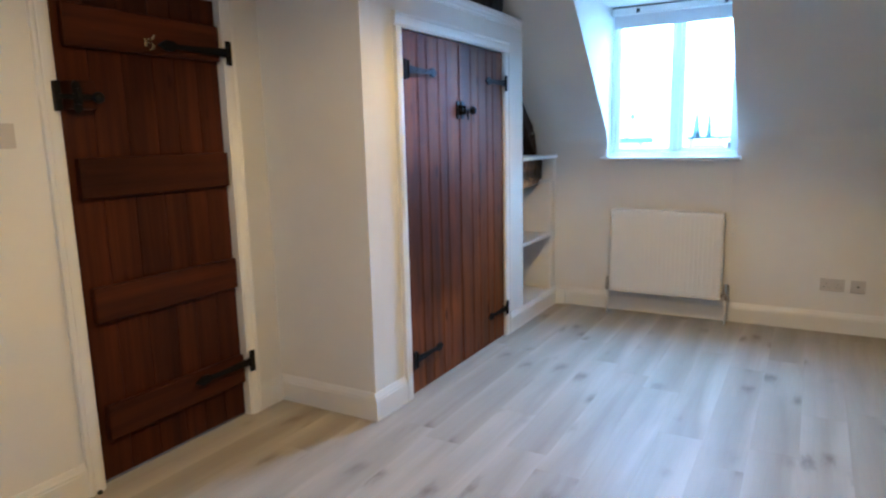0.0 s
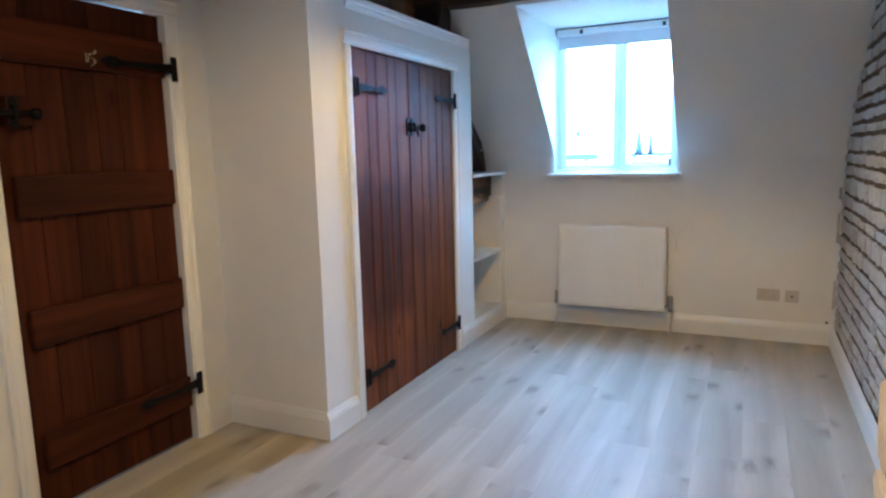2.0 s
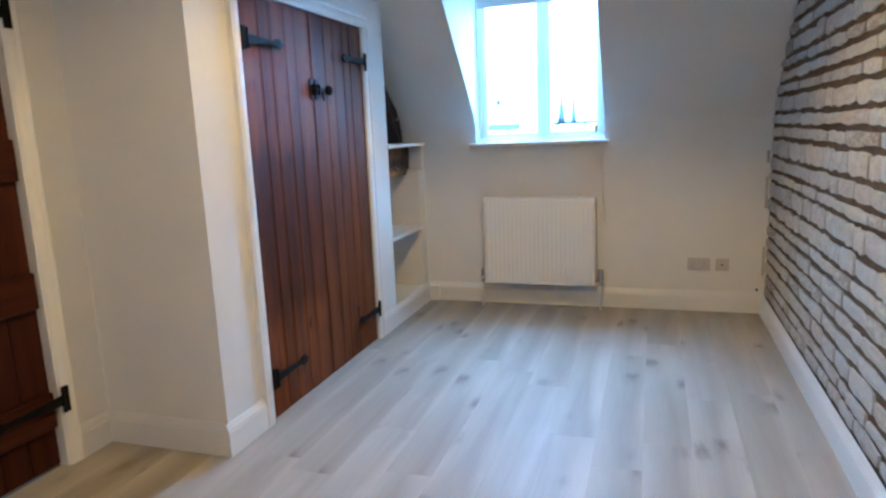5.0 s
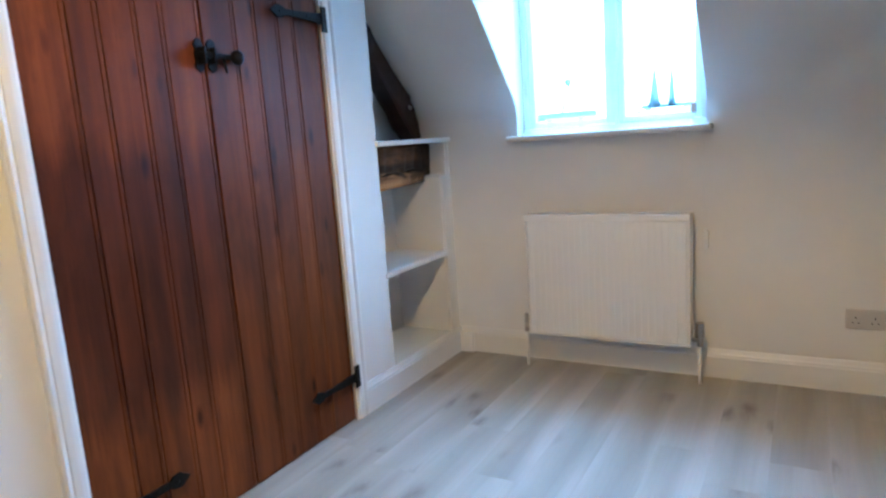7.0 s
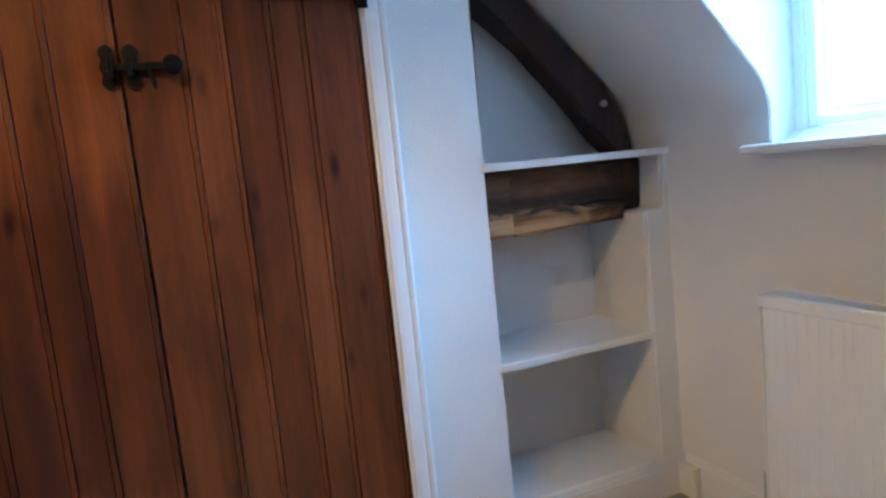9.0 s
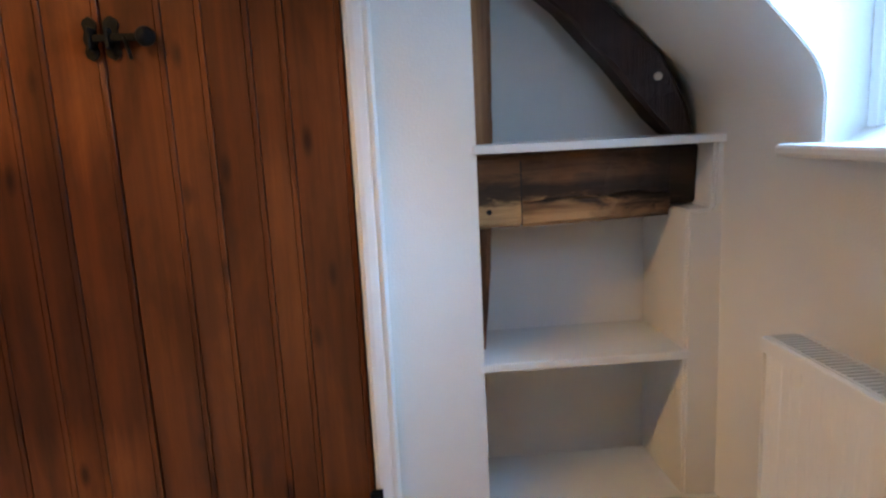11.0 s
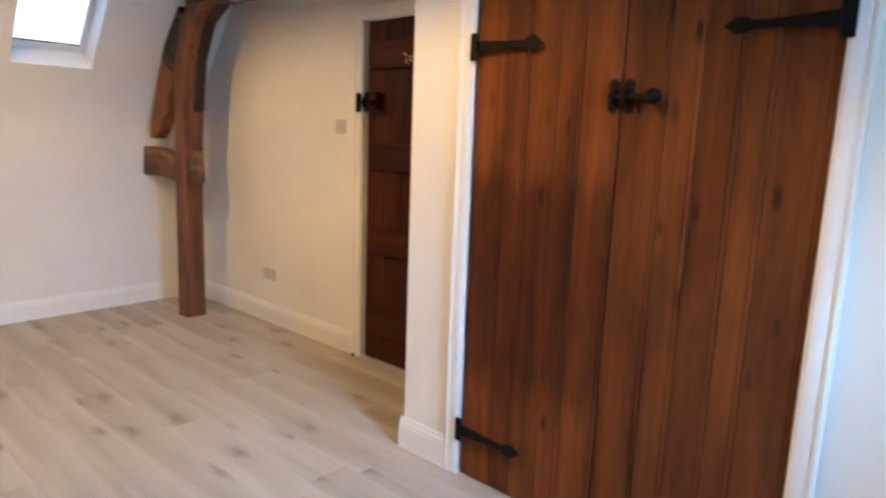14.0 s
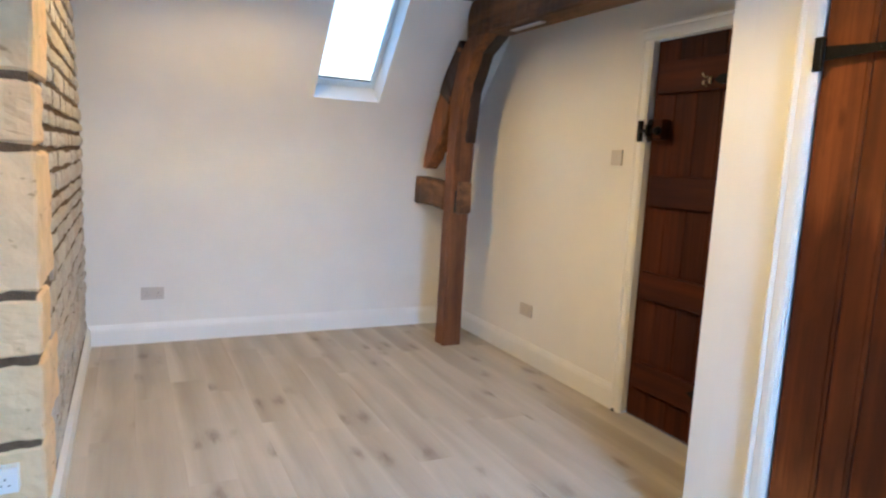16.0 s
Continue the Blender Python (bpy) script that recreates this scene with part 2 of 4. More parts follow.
def laminate():
    """Grey oak laminate: long soft streaks along y, smudged dark knots, fine pores, satin sheen."""
    m, nt, b = material("grey_oak_laminate")
    streak = noise_tex(nt, coords(nt, (3.4, 0.30, 1.0)), 1.7, 3, 0.45, 0.5)
    cloud = noise_tex(nt, coords(nt, (3.0, 1.3, 1.0)), 1.3, 2, 0.5, 0.3)
    pores = noise_tex(nt, coords(nt, (90.0, 4.0, 1.0)), 1.0, 2)
    vor = node(nt, "ShaderNodeTexVoronoi", Scale=1.0, Randomness=1.0)
    vor.voronoi_dimensions = "2D"
    warp = nt.nodes.new("ShaderNodeVectorMath")
    warp.operation = "MULTIPLY_ADD"
    warp.inputs[1].default_value = (0.45, 0.45, 0.45)
    ragged = node(nt, "ShaderNodeTexNoise", Scale=3.0, Detail=4.0, Roughness=0.7)
    nt.links.new(coords(nt, (6.0, 1.6, 1.0)), ragged.inputs["Vector"])
    nt.links.new(ragged.outputs["Color"], warp.inputs[0])
    nt.links.new(coords(nt, (4.6, 1.7, 1.0)), warp.inputs[2])
    nt.links.new(warp.outputs[0], vor.inputs["Vector"])
    gate = noise_tex(nt, coords(nt, (2.0, 2.0, 1.0)), 1.5, 1)
    col = ramp(nt, streak, [(0.30, (0.400, 0.350, 0.288)), (0.48, (0.470, 0.422, 0.359)), (0.68, (0.550, 0.504, 0.442))])
    col = mix(nt, "MULTIPLY", 0.30, col, ramp(nt, cloud, [(0.3, (0.74, 0.72, 0.70)), (0.65, (1, 1, 1))]))
    col = mix(nt, "MULTIPLY", 0.14, col, ramp(nt, pores, [(0.3, (0.72, 0.7, 0.68)), (0.6, (1, 1, 1))]))
    spot = ramp(nt, vor.outputs["Distance"], [(0.0, (0.46, 0.44, 0.42)), (0.07, (0.66, 0.64, 0.62)), (0.17, (0.93, 0.925, 0.92)), (0.30, (1, 1, 1))])
    col = mix(nt, "MULTIPLY", ramp(nt, gate, [(0.43, (0, 0, 0)), (0.58, (0.85, 0.85, 0.85))]), col, spot)
    # each plank is paler along its long edges
    sep = nt.nodes.new("ShaderNodeSeparateXYZ")
    tc = nt.nodes.new("ShaderNodeTexCoord")
    nt.links.new(tc.outputs["Object"], sep.inputs[0])
    off = nt.nodes.new("ShaderNodeMath")
    off.operation = "MULTIPLY_ADD"
    off.inputs[1].default_value, off.inputs[2].default_value = 0.22, -0.11
    nt.links.new(streak, off.inputs[0])
    across = nt.nodes.new("ShaderNodeMath")
    across.operation = "ADD"
    nt.links.new(sep.outputs["X"], across.inputs[0])
    nt.links.new(off.outputs[0], across.inputs[1])
    wide = nt.nodes.new("ShaderNodeMath")
    wide.operation = "ABSOLUTE"
    nt.links.new(across.outputs[0], wide.inputs[0])
    col = mix(nt, "MULTIPLY", 1.0, col, ramp(nt, wide.outputs[0], [(0.0, (0.86, 0.85, 0.84)), (0.05, (0.93, 0.925, 0.92)), (0.095, (1.0, 1.0, 1.0))]))
    info = nt.nodes.new("ShaderNodeObjectInfo")
    col = mix(nt, "MULTIPLY", 0.05, col, ramp(nt, info.outputs["Random"], [(0.0, (0.76, 0.75, 0.73)), (1.0, (1.08, 1.08, 1.08))]))
    nt.links.new(col, b.inputs["Base Color"])
    rr = nt.nodes.new("ShaderNodeMapRange")
    rr.inputs["To Min"].default_value, rr.inputs["To Max"].default_value = 0.44, 0.52
    nt.links.new(streak, rr.inputs["Value"])
    nt.links.new(rr.outputs[0], b.inputs["Roughness"])
    b.inputs["Specular IOR Level"].default_value = 0.16
    bump(nt, b, pores, 0.05, 0.003)
    return m


PLANK = laminate()
GREYPLATE = plain("cream_grey_plastic", (0.56, 0.52, 0.48), 0.4, var=0.03, relief=0.0)
GLASS, gnt, gb = material("clear_glass")
gb.inputs["Transmission Weight"].default_value = 1.0
gb.inputs["Roughness"].default_value = 0.0
gb.inputs["IOR"].default_value = 1.05


# ---------------------------------------------------------------- mesh helpers
def box_bm(x0, x1, y0, y1, z0, z1, bevel=0.0, bm=None):
    bm = bm or bmesh.new()
    res = bmesh.ops.create_cube(bm, size=1.0)
    bmesh.ops.scale(bm, vec=(x1 - x0, y1 - y0, z1 - z0), verts=res["verts"])
    bmesh.ops.translate(bm, vec=((x0 + x1) / 2, (y0 + y1) / 2, (z0 + z1) / 2), verts=res["verts"])
    if bevel:
        es = list({e for v in res["verts"] for e in v.link_edges})
        bmesh.ops.bevel(bm, geom=es, offset=bevel, segments=2, affect="EDGES", profile=0.5)
    return bm


def prism(points, axis, a, b, bm=None):
    """A closed outline pushed from a to b along an axis. points: the two other coordinates, in x, y, z order."""
    bm = bm or bmesh.new()

    def place(p, d):
        c = list(p)
        c.insert(axis, d)
        return c
    va = [bm.verts.new(place(p, a)) for p in points]
    vb = [bm.verts.new(place(p, b)) for p in points]
    n = len(points)
    bm.faces.new(va)
    bm.faces.new(vb)
    for i in range(n):
        bm.faces.new((va[i], va[(i + 1) % n], vb[(i + 1) % n], vb[i]))
    bmesh.ops.recalc_face_normals(bm, faces=bm.faces[:])
    return bm


def tube(bm, p0, p1, r0, r1=None, seg=14):
    r1 = r0 if r1 is None else r1
    p0, p1 = Vector(p0), Vector(p1)
    d = p1 - p0
    m = Matrix.Translation((p0 + p1) / 2) @ d.to_track_quat("Z", "Y").to_matrix().to_4x4()
    bmesh.ops.create_cone(bm, cap_ends=True, segments=seg, radius1=r0, radius2=r1, depth=d.length, matrix=m)
    return bm


def ball(bm, p, r, sx=1, sy=1, sz=1):
    bmesh.ops.create_uvsphere(bm, u_segments=14, v_segments=10, radius=r, matrix=Matrix.Translation(p) @ Matrix.Diagonal((sx, sy, sz, 1)))
    return bm


def mesh_of(name, bm, mat, smooth=False):
    me = bpy.data.meshes.new(name)
    if smooth:
        for f in bm.faces:
            f.smooth = True
    bm.to_mesh(me)
    bm.free()
    me.materials.append(mat)
    return me


def part(name, bm, mat, parent=None, label="", smooth=False):
    ob = new(name, mesh_of(name, bm, mat, smooth))
    if parent:
        ob.parent = parent
    return tagged(ob, label)


def structure(name, bm, mat, label="", category="wall", smooth=False):
    ob = part(name, bm, mat, None, label, smooth)
    return tagged(ob, "", category, "", "structure")


def thing(name, label, category, group="", at=(0, 0, 0)):
    ob = new(name)
    ob.location = at
    return tagged(ob, label, category, group)


# ---------------------------------------------------------------- plan (metres)
X_DOOR = -0.63          # wall with the ledged door
X_BACK = -0.33          # back of the niche
X_B1, X_B2 = 2.125, 2.40  # stone walls: near the roof window, near the dormer
Y_STEP = -0.76          # step between them
Y_W, Y_S = 2.585, -3.19   # window wall, roof window wall
Z_TOP = 2.62
CUP_TOP = 2.17
WY = lambda z: 2.385 - 0.975 * (z - 1.57)     # slope over the dormer side
SY = lambda z: -2.70 + 0.84 * (z - 2.03)    # slope with the roof window



def bend(a, b, c, n=10):
    """A rounded turn from a to c with its corner at b."""
    return [tuple((1 - t) ** 2 * p + 2 * t * (1 - t) * q + t * t * r for p, q, r in zip(a, b, c)) for t in [i / n for i in range(n + 1)]]


PROF_W = [(Y_W, 0.0)] + bend((Y_W, 1.30), (Y_W, 1.57 - (Y_W - 2.385) / 0.975), (WY(1.435), 1.435)) + [(WY(z), z) for z in (1.9, 2.30, Z_TOP)]
PROF_S = [(Y_S, 0.0)] + bend((Y_S, 1.24), (Y_S, 2.03 + (Y_S + 2.70) / 0.84), (SY(1.66), 1.66)) + [(SY(z), z) for z in (1.762, 2.1, 2.55, Z_TOP)]



def clip(prof, z0, z1):
    """The stretch of a wall's profile between two heights."""
    out = []
    for (ya, za), (yb, zb) in zip(prof, prof[1:]):
        if zb <= z0 or za >= z1:
            continue
        ca, cb = max(za, z0), min(zb, z1)
        pa = (ya + (yb - ya) * (ca - za) / (zb - za), ca)
        pb = (ya + (yb - ya) * (cb - za) / (zb - za), cb)
        if not out:
            out.append(pa)
        out.append(pb)
    return out


def shell(bm, prof, x0, x1, sign, thick=0.10):
    """A bent wall of even thickness along x."""
    outer = [(y + sign * thick, z + (0.06 if i else 0)) for i, (y, z) in enumerate(prof)]
    return prism(list(prof) + outer[::-1], 0, x0, x1, bm)


# ---------------------------------------------------------------- floor and ceiling
structure("floor", box_bm(-0.8, 2.6, -3.35, 2.75, -0.14, -0.012), MORTAR, "dark underlay below the grey laminate floor", "floor")
structure("ceiling", box_bm(-0.8, 2.6, -2.35, 1.55, Z_TOP, Z_TOP + 0.08), CEIL, "flat white painted ceiling between the roof slopes", "ceiling")

# ---------------------------------------------------------------- window wall with dormer
DX0, DX1, SILL, HEAD, Y_GL = 0.42, 1.345, 1.212, 2.325, 2.70
bm = shell(None, PROF_W, -0.80, DX0 - 0.004, 1)
shell(bm, PROF_W, DX1 + 0.004, 2.6, 1)
shell(bm, clip(PROF_W, 0.0, SILL - 0.03), DX0 - 0.004, DX1 + 0.004, 1)
shell(bm, clip(PROF_W, HEAD - 0.005, Z_TOP), DX0 - 0.004, DX1 + 0.004, 1)
structure("wall_window", bm, WHITE, "white plastered wall bending into the roof slope", "wall")
cheek = [(y + 0.004, z) for y, z in clip(PROF_W, SILL - 0.028, HEAD)] + [(Y_GL + 0.10, HEAD), (Y_GL + 0.10, SILL - 0.028)]
structure("wall_dormer_left", prism(cheek, 0, DX0 - 0.06, DX0), WHITE, "white plastered cheek of the dormer", "wall")
structure("wall_dormer_right", prism(cheek, 0, DX1, DX1 + 0.06), WHITE, "white plastered cheek of the dormer", "wall")
structure("ceiling_dormer", box_bm(DX0 - 0.06, DX1 + 0.06, WY(HEAD) + 0.012, Y_GL + 0.10, HEAD, HEAD + 0.05), WHITE, "white plastered head of the dormer", "ceiling")
structure("wall_dormer_front", box_bm(DX0 - 0.06, DX1 + 0.06, Y_W + 0.10, Y_GL + 0.10, 0.9, SILL - 0.03), WHITE, "masonry below the dormer window", "wall")

# ---------------------------------------------------------------- roof window wall
KX0, KX1, KZ0, KZ1 = 0.19, 0.695, 1.762, 2.55
bm = shell(None, PROF_S, -0.80, KX0, -1)
shell(bm, PROF_S, KX1, 2.6, -1)
shell(bm, clip(PROF_S, 0, KZ0), KX0, KX1, -1)
shell(bm, clip(PROF_S, KZ1, Z_TOP), KX0, KX1, -1)
structure("wall_roof_window", bm, WHITE, "white plastered wall bending into the roof slope", "wall")

# ---------------------------------------------------------------- door wall
DY0, DY1, DTOP = -1.035, -0.245, 2.045
bm = box_bm(X_DOOR - 0.12, X_DOOR, -3.32, DY0 - 0.02, 0, Z_TOP)
box_bm(X_DOOR - 0.12, X_DOOR, DY1 + 0.02, 2.72, 0, Z_TOP, bm=bm)
box_bm(X_DOOR - 0.12, X_DOOR, DY0 - 0.02, DY1 + 0.02, DTOP + 0.02, Z_TOP, bm=bm)
structure("wall_door", bm, WHITE, "white plastered wall with the ledged door", "wall")

# cupboard walls
CY0, CY1, CTOP = 0.338, 1.548, 1.935
NY0, NY1 = 1.887, 2.482
CUPL = "white painted front of the built-in cupboard"
structure("wall_cupboard_return", box_bm(X_DOOR, 0.0, 0.0, 0.09, 0, CUP_TOP), WHITE, "white painted side of the built-in cupboard")
structure("wall_cupboard_left", box_bm(-0.09, 0.0, 0.09, CY0 - 0.015, 0, CUP_TOP), WHITE, CUPL)
structure("wall_cupboard_right", box_bm(-0.09, 0.0, CY1 + 0.015, NY0, 0, CUP_TOP), WHITE, CUPL)
structure("wall_cupboard_head", box_bm(-0.09, 0.0, CY0 - 0.015, CY1 + 0.015, CTOP + 0.015, CUP_TOP), WHITE, CUPL)
structure("wall_cupboard_inside", box_bm(X_BACK - 0.02, -0.09, NY0 - 0.05, NY0 - 0.012, 0, CUP_TOP), WHITE, "white painted partition between cupboard and niche", "wall")
structure("ceiling_cupboard", box_bm(X_DOOR, -0.002, 0.09, NY0 - 0.002, CUP_TOP - 0.03, CUP_TOP - 0.004), WHITE, "white board over the cupboard", "ceiling")
structure("wall_niche_back", box_bm(X_BACK - 0.05, X_BACK, NY0 - 0.012, Y_W + 0.02, 0, 2.4), WHITE, "white painted back of the shelf niche", "wall")
side = [(NY1, 0.0), (NY1, 1.014), (NY1 + 0.008, 1.021), (2.550, 1.024), (2.556, 1.034), (2.560, 1.2075), (Y_W + 0.01, 1.2075), (Y_W + 0.01, 0.0)]
bm = prism(side, 0, X_BACK, -0.004)
bmesh.ops.bevel(bm, geom=[e for e in bm.edges if all(abs(v.co.x + 0.004) < 1e-4 and v.co.y < 2.565 for v in e.verts)], offset=0.010, segments=2, affect="EDGES")
structure("wall_niche_side", bm, WHITE, "white plastered side of the shelf niche", "wall")

# stone walls: dark mortar backing; the stones are laid at the end of the file
wall_b2 = structure("wall_stone_dormer_side", box_bm(X_B2 + 0.012, X_B2 + 0.14, Y_STEP, 2.72, 0, Z_TOP), MORTAR, "rough lime-washed stone wall with dark recessed joints", "wall")
wall_b1 = structure("wall_stone_roof_window_side", box_bm(X_B1 + 0.012, X_B2 + 0.14, -3.32, Y_STEP - 0.009, 0, Z_TOP), MORTAR, "rough lime-washed stone wall ending in pale limestone quoins", "wall")

# ---------------------------------------------------------------- skirting, architraves, cornice
SK_H = 0.142
SKIRT = [(0.0, 0.0), (0.018, 0.0), (0.018, SK_H - 0.038), (0.0155, SK_H - 0.034), (0.0155, SK_H - 0.026), (0.011, SK_H - 0.018), (0.007, SK_H - 0.006), (0.004, SK_H), (0.0, SK_H)]


def moulding(name, profile, start, end, out, label, category, up=(0, 0, 1)):
    """A moulded strip from start to end: profile in (out, up)."""
    start, end, out, up = Vector(start), Vector(end), Vector(out), Vector(up)
    bm = bmesh.new()
    rings = []
    for p in (start, end):
        rings.append([bm.verts.new(p + out * a + up * b) for a, b in profile])
    n = len(profile)
    bm.faces.new(rings[0])
    bm.faces.new(rings[1])
    for i in range(n):
        bm.faces.new((rings[0][i], rings[0][(i + 1) % n], rings[1][(i + 1) % n], rings[1][i]))
    bmesh.ops.recalc_face_normals(bm, faces=bm.faces[:])
    return structure(name, bm, GLOSS, label, category)


SKL = "white painted moulded skirting board"
moulding("baseboard_door_wall", SKIRT, (X_DOOR, Y_S, 0), (X_DOOR, DY0 - 0.075, 0), (1, 0, 0), SKL, "skirting")
moulding("baseboard_door_recess", SKIRT, (X_DOOR, DY1 + 0.06, 0), (X_DOOR, 0, 0), (1, 0, 0), SKL, "skirting")
moulding("baseboard_return", SKIRT, (X_DOOR + 0.018, 0, 0), (-0.0002, 0, 0), (0, -1, 0), SKL, "skirting")
moulding("baseboard_pilaster", SKIRT, (0, -0.0178, 0), (0, CY0 - 0.075, 0), (1, 0, 0), SKL, "skirting")
moulding("baseboard_niche", SKIRT, (0, CY1 + 0.075, 0), (0, Y_W, 0), (1, 0, 0), SKL, "skirting")
moulding("baseboard_window_wall", SKIRT, (0.018, Y_W, 0), (X_B2, Y_W, 0), (0, -1, 0), SKL, "skirting")
moulding("baseboard_stone_dormer_side", SKIRT, (X_B2 - 0.008, Y_STEP, 0), (X_B2 - 0.008, Y_W - 0.018, 0), (-1, 0, 0), SKL, "skirting")
moulding("baseboard_stone_step", SKIRT, (X_B1 - 0.02, Y_STEP + 0.004, 0), (X_B2 - 0.026, Y_STEP + 0.004, 0), (0, 1, 0), SKL, "skirting")
moulding("baseboard_stone_roof_window_side", SKIRT, (X_B1 - 0.003, Y_S + 0.018, 0), (X_B1 - 0.003, Y_STEP + 0.0045, 0), (-1, 0, 0), SKL, "skirting")
moulding("baseboard_roof_window_wall", SKIRT, (X_DOOR + 0.018, Y_S, 0), (X_B1, Y_S, 0), (0, 1, 0), SKL, "skirting")
structure("trim_pipe_boxing", box_bm(0.0185, 0.098, Y_W - 0.046, Y_W - 0.0182, 0.0, 0.122, 0.006), GLOSS, "small white painted block against the skirting", "trim")

ARCH = [(0.0, 0.0), (0.008, 0.0), (0.010, 0.006), (0.016, 0.012), (0.019, 0.026), (0.019, 0.046), (0.016, 0.050), (0.021, 0.056), (0.024, 0.064), (0.021, 0.072), (0.0, 0.072)]


def architrave(name, x, y0, y1, top, label, width=1.0):
    """Moulded frame round an opening in a wall that faces +x, its thin side to the opening."""
    prof = [(a, b * width) for a, b in ARCH]
    w = 0.072 * width
    moulding(name + "_left", prof, (x, y0, 0.0), (x, y0, top), (1, 0, 0), label, "trim", (0, -1, 0))
    moulding(name + "_right", prof, (x, y1, 0.0), (x, y1, top), (1, 0, 0), label, "trim", (0, 1, 0))
    moulding(name + "_head", prof, (x, y0 - w, top), (x, y1 + w, top), (1, 0, 0), label, "trim", (0, 0, 1))


architrave("trim_door", X_DOOR, DY0 - 0.004, DY1 + 0.004, DTOP, "white painted moulded door architrave")
architrave("trim_cupboard", 0.0, CY0 - 0.004, CY1 + 0.004, CTOP, "white painted moulded cupboard architrave")
bm = box_bm(X_DOOR - 0.12, X_DOOR - 0.001, DY0 - 0.02, DY0 - 0.004, 0, DTOP + 0.004)
box_bm(X_DOOR - 0.12, X_DOOR - 0.001, DY1 + 0.004, DY1 + 0.02, 0, DTOP + 0.004, bm=bm)
box_bm(X_DOOR - 0.12, X_DOOR - 0.001, DY0 - 0.02, DY1 + 0.02, DTOP + 0.004, DTOP + 0.02, bm=bm)
structure("trim_door_lining", bm, GLOSS, "white painted door lining", "trim")
CORN = [(0.0, 0.0), (0.006, 0.0), (0.010, 0.008), (0.010, 0.016), (0.018, 0.024), (0.022, 0.036), (0.030, 0.042), (0.030, 0.058), (0.0, 0.058)]
moulding("trim_cupboard_cornice", CORN, (0, 0.30, CUP_TOP - 0.058), (0, NY0, CUP_TOP - 0.058), (1, 0, 0), "white painted cornice along the cupboard top", "trim")


# ---------------------------------------------------------------- ironwork
def spade(y, z, way, length, x0, x1, w=0.021):
    """Tapered strap with a spade end, lying in the plane of a door."""
    pts = [(0.0, w), (length * 0.55, w * 0.55), (length * 0.74, w * 0.55), (length * 0.78, w * 1.0), (length * 0.88, w * 1.15), (length, 0.0)]
    out = [(y + way * a, z + b) for a, b in pts] + [(y + way * a, z - b) for a, b in pts[-2::-1]]
    return prism(out, 0, x0, x1)


def strap_hinge(parent, x, y, z, way, length, plate_h=0.10):
    hinge = part("hinge", box_bm(x, x + 0.007, min(y, y + way * 0.032), max(y, y + way * 0.032), z - plate_h / 2, z + plate_h / 2, 0.0015), IRON, parent, "black iron strap hinge")
    part("strap", spade(y + way * 0.03, z, way, length - 0.03, x + 0.001, x + 0.0075), IRON, hinge)
    part("knuckle", tube(bmesh.new(), (x + 0.009, y + way * 0.032, z - plate_h * 0.42), (x + 0.009, y + way * 0.032, z + plate_h * 0.42), 0.006), IRON, hinge)
    for d in (0.38, 0.62, 0.85):
        part("rivet", ball(bmesh.new(), (x + 0.008, y + way * length * d, z), 0.0042, 0.5), IRON, hinge, smooth=True)
    return hinge


def board_bm(x0, x1, y0, y1, z0, z1, bead=True):
    """Matchboard: rounded front edges, and a bead cut along one side."""
    r = 0.0018
    pts = [(x0, y0), (x1 - r, y0), (x1, y0 + r)]
    if bead:
        pts += [(x1, y1 - 0.0165), (x1 - 0.0032, y1 - 0.0158), (x1 - 0.0032, y1 - 0.0142), (x1 - 0.0008, y1 - 0.0130), (x1 - 0.0002, y1 - 0.009), (x1 - 0.0004, y1 - 0.005)]
    pts += [(x1, y1 - r), (x1 - r, y1), (x0, y1)]
    return prism(pts, 2, z0, z1)


def board(parent, x0, x1, y0, y1, z0, z1, mat, bead=True):
    """A board whose origin lies at its own middle, so that each has its own grain."""
    c = Vector(((x0 + x1) / 2, (y0 + y1) / 2, (z0 + z1) / 2))
    bm = board_bm(x0 - c.x, x1 - c.x, y0 - c.y, y1 - c.y, z0 - c.z, z1 - c.z, bead)
    ob = part("board", bm, mat, parent)
    ob.location = c
    return ob


# cupboard doors
def cupboard_door(y0, y1, hinge_way, group):
    d = thing("cupboard_door", "closed brown stained pine plank cupboard door with black strap hinges", "cupboard door", group)
    rnd = random.Random(int(y0 * 1000))
    cuts = [y0 + (y1 - y0) * f + (rnd.uniform(-0.004, 0.004) if 0 < f < 1 else 0) for f in (0, 0.253, 0.408, 0.608, 0.76, 1)]
    for a, b in zip(cuts, cuts[1:]):
        board(d, -0.030, -0.002 + rnd.uniform(-0.001, 0.001), a + 0.0013, b - 0.0013, 0.008, CTOP - 0.006, PINEL if hinge_way > 0 else PINE)
    for z in (0.2, 1.0, 1.73):
        part("ledge", box_bm(-0.055, -0.031, y0 + 0.04, y1 - 0.04, z - 0.05, z + 0.05, 0.003), PINE2Y, d)
    yh = y0 - 0.014 if hinge_way > 0 else y1 + 0.024
    strap_hinge(d, 0.0195, yh, 1.733, hinge_way, 0.322)
    strap_hinge(d, 0.0195, yh, 0.207, hinge_way, 0.322)
    return d


CM = 0.942
cupboard_door(CY0, CM - 0.002, 1, "pair of cupboard doors")
right_leaf = cupboard_door(CM + 0.002, CY1, -1, "pair of cupboard doors")


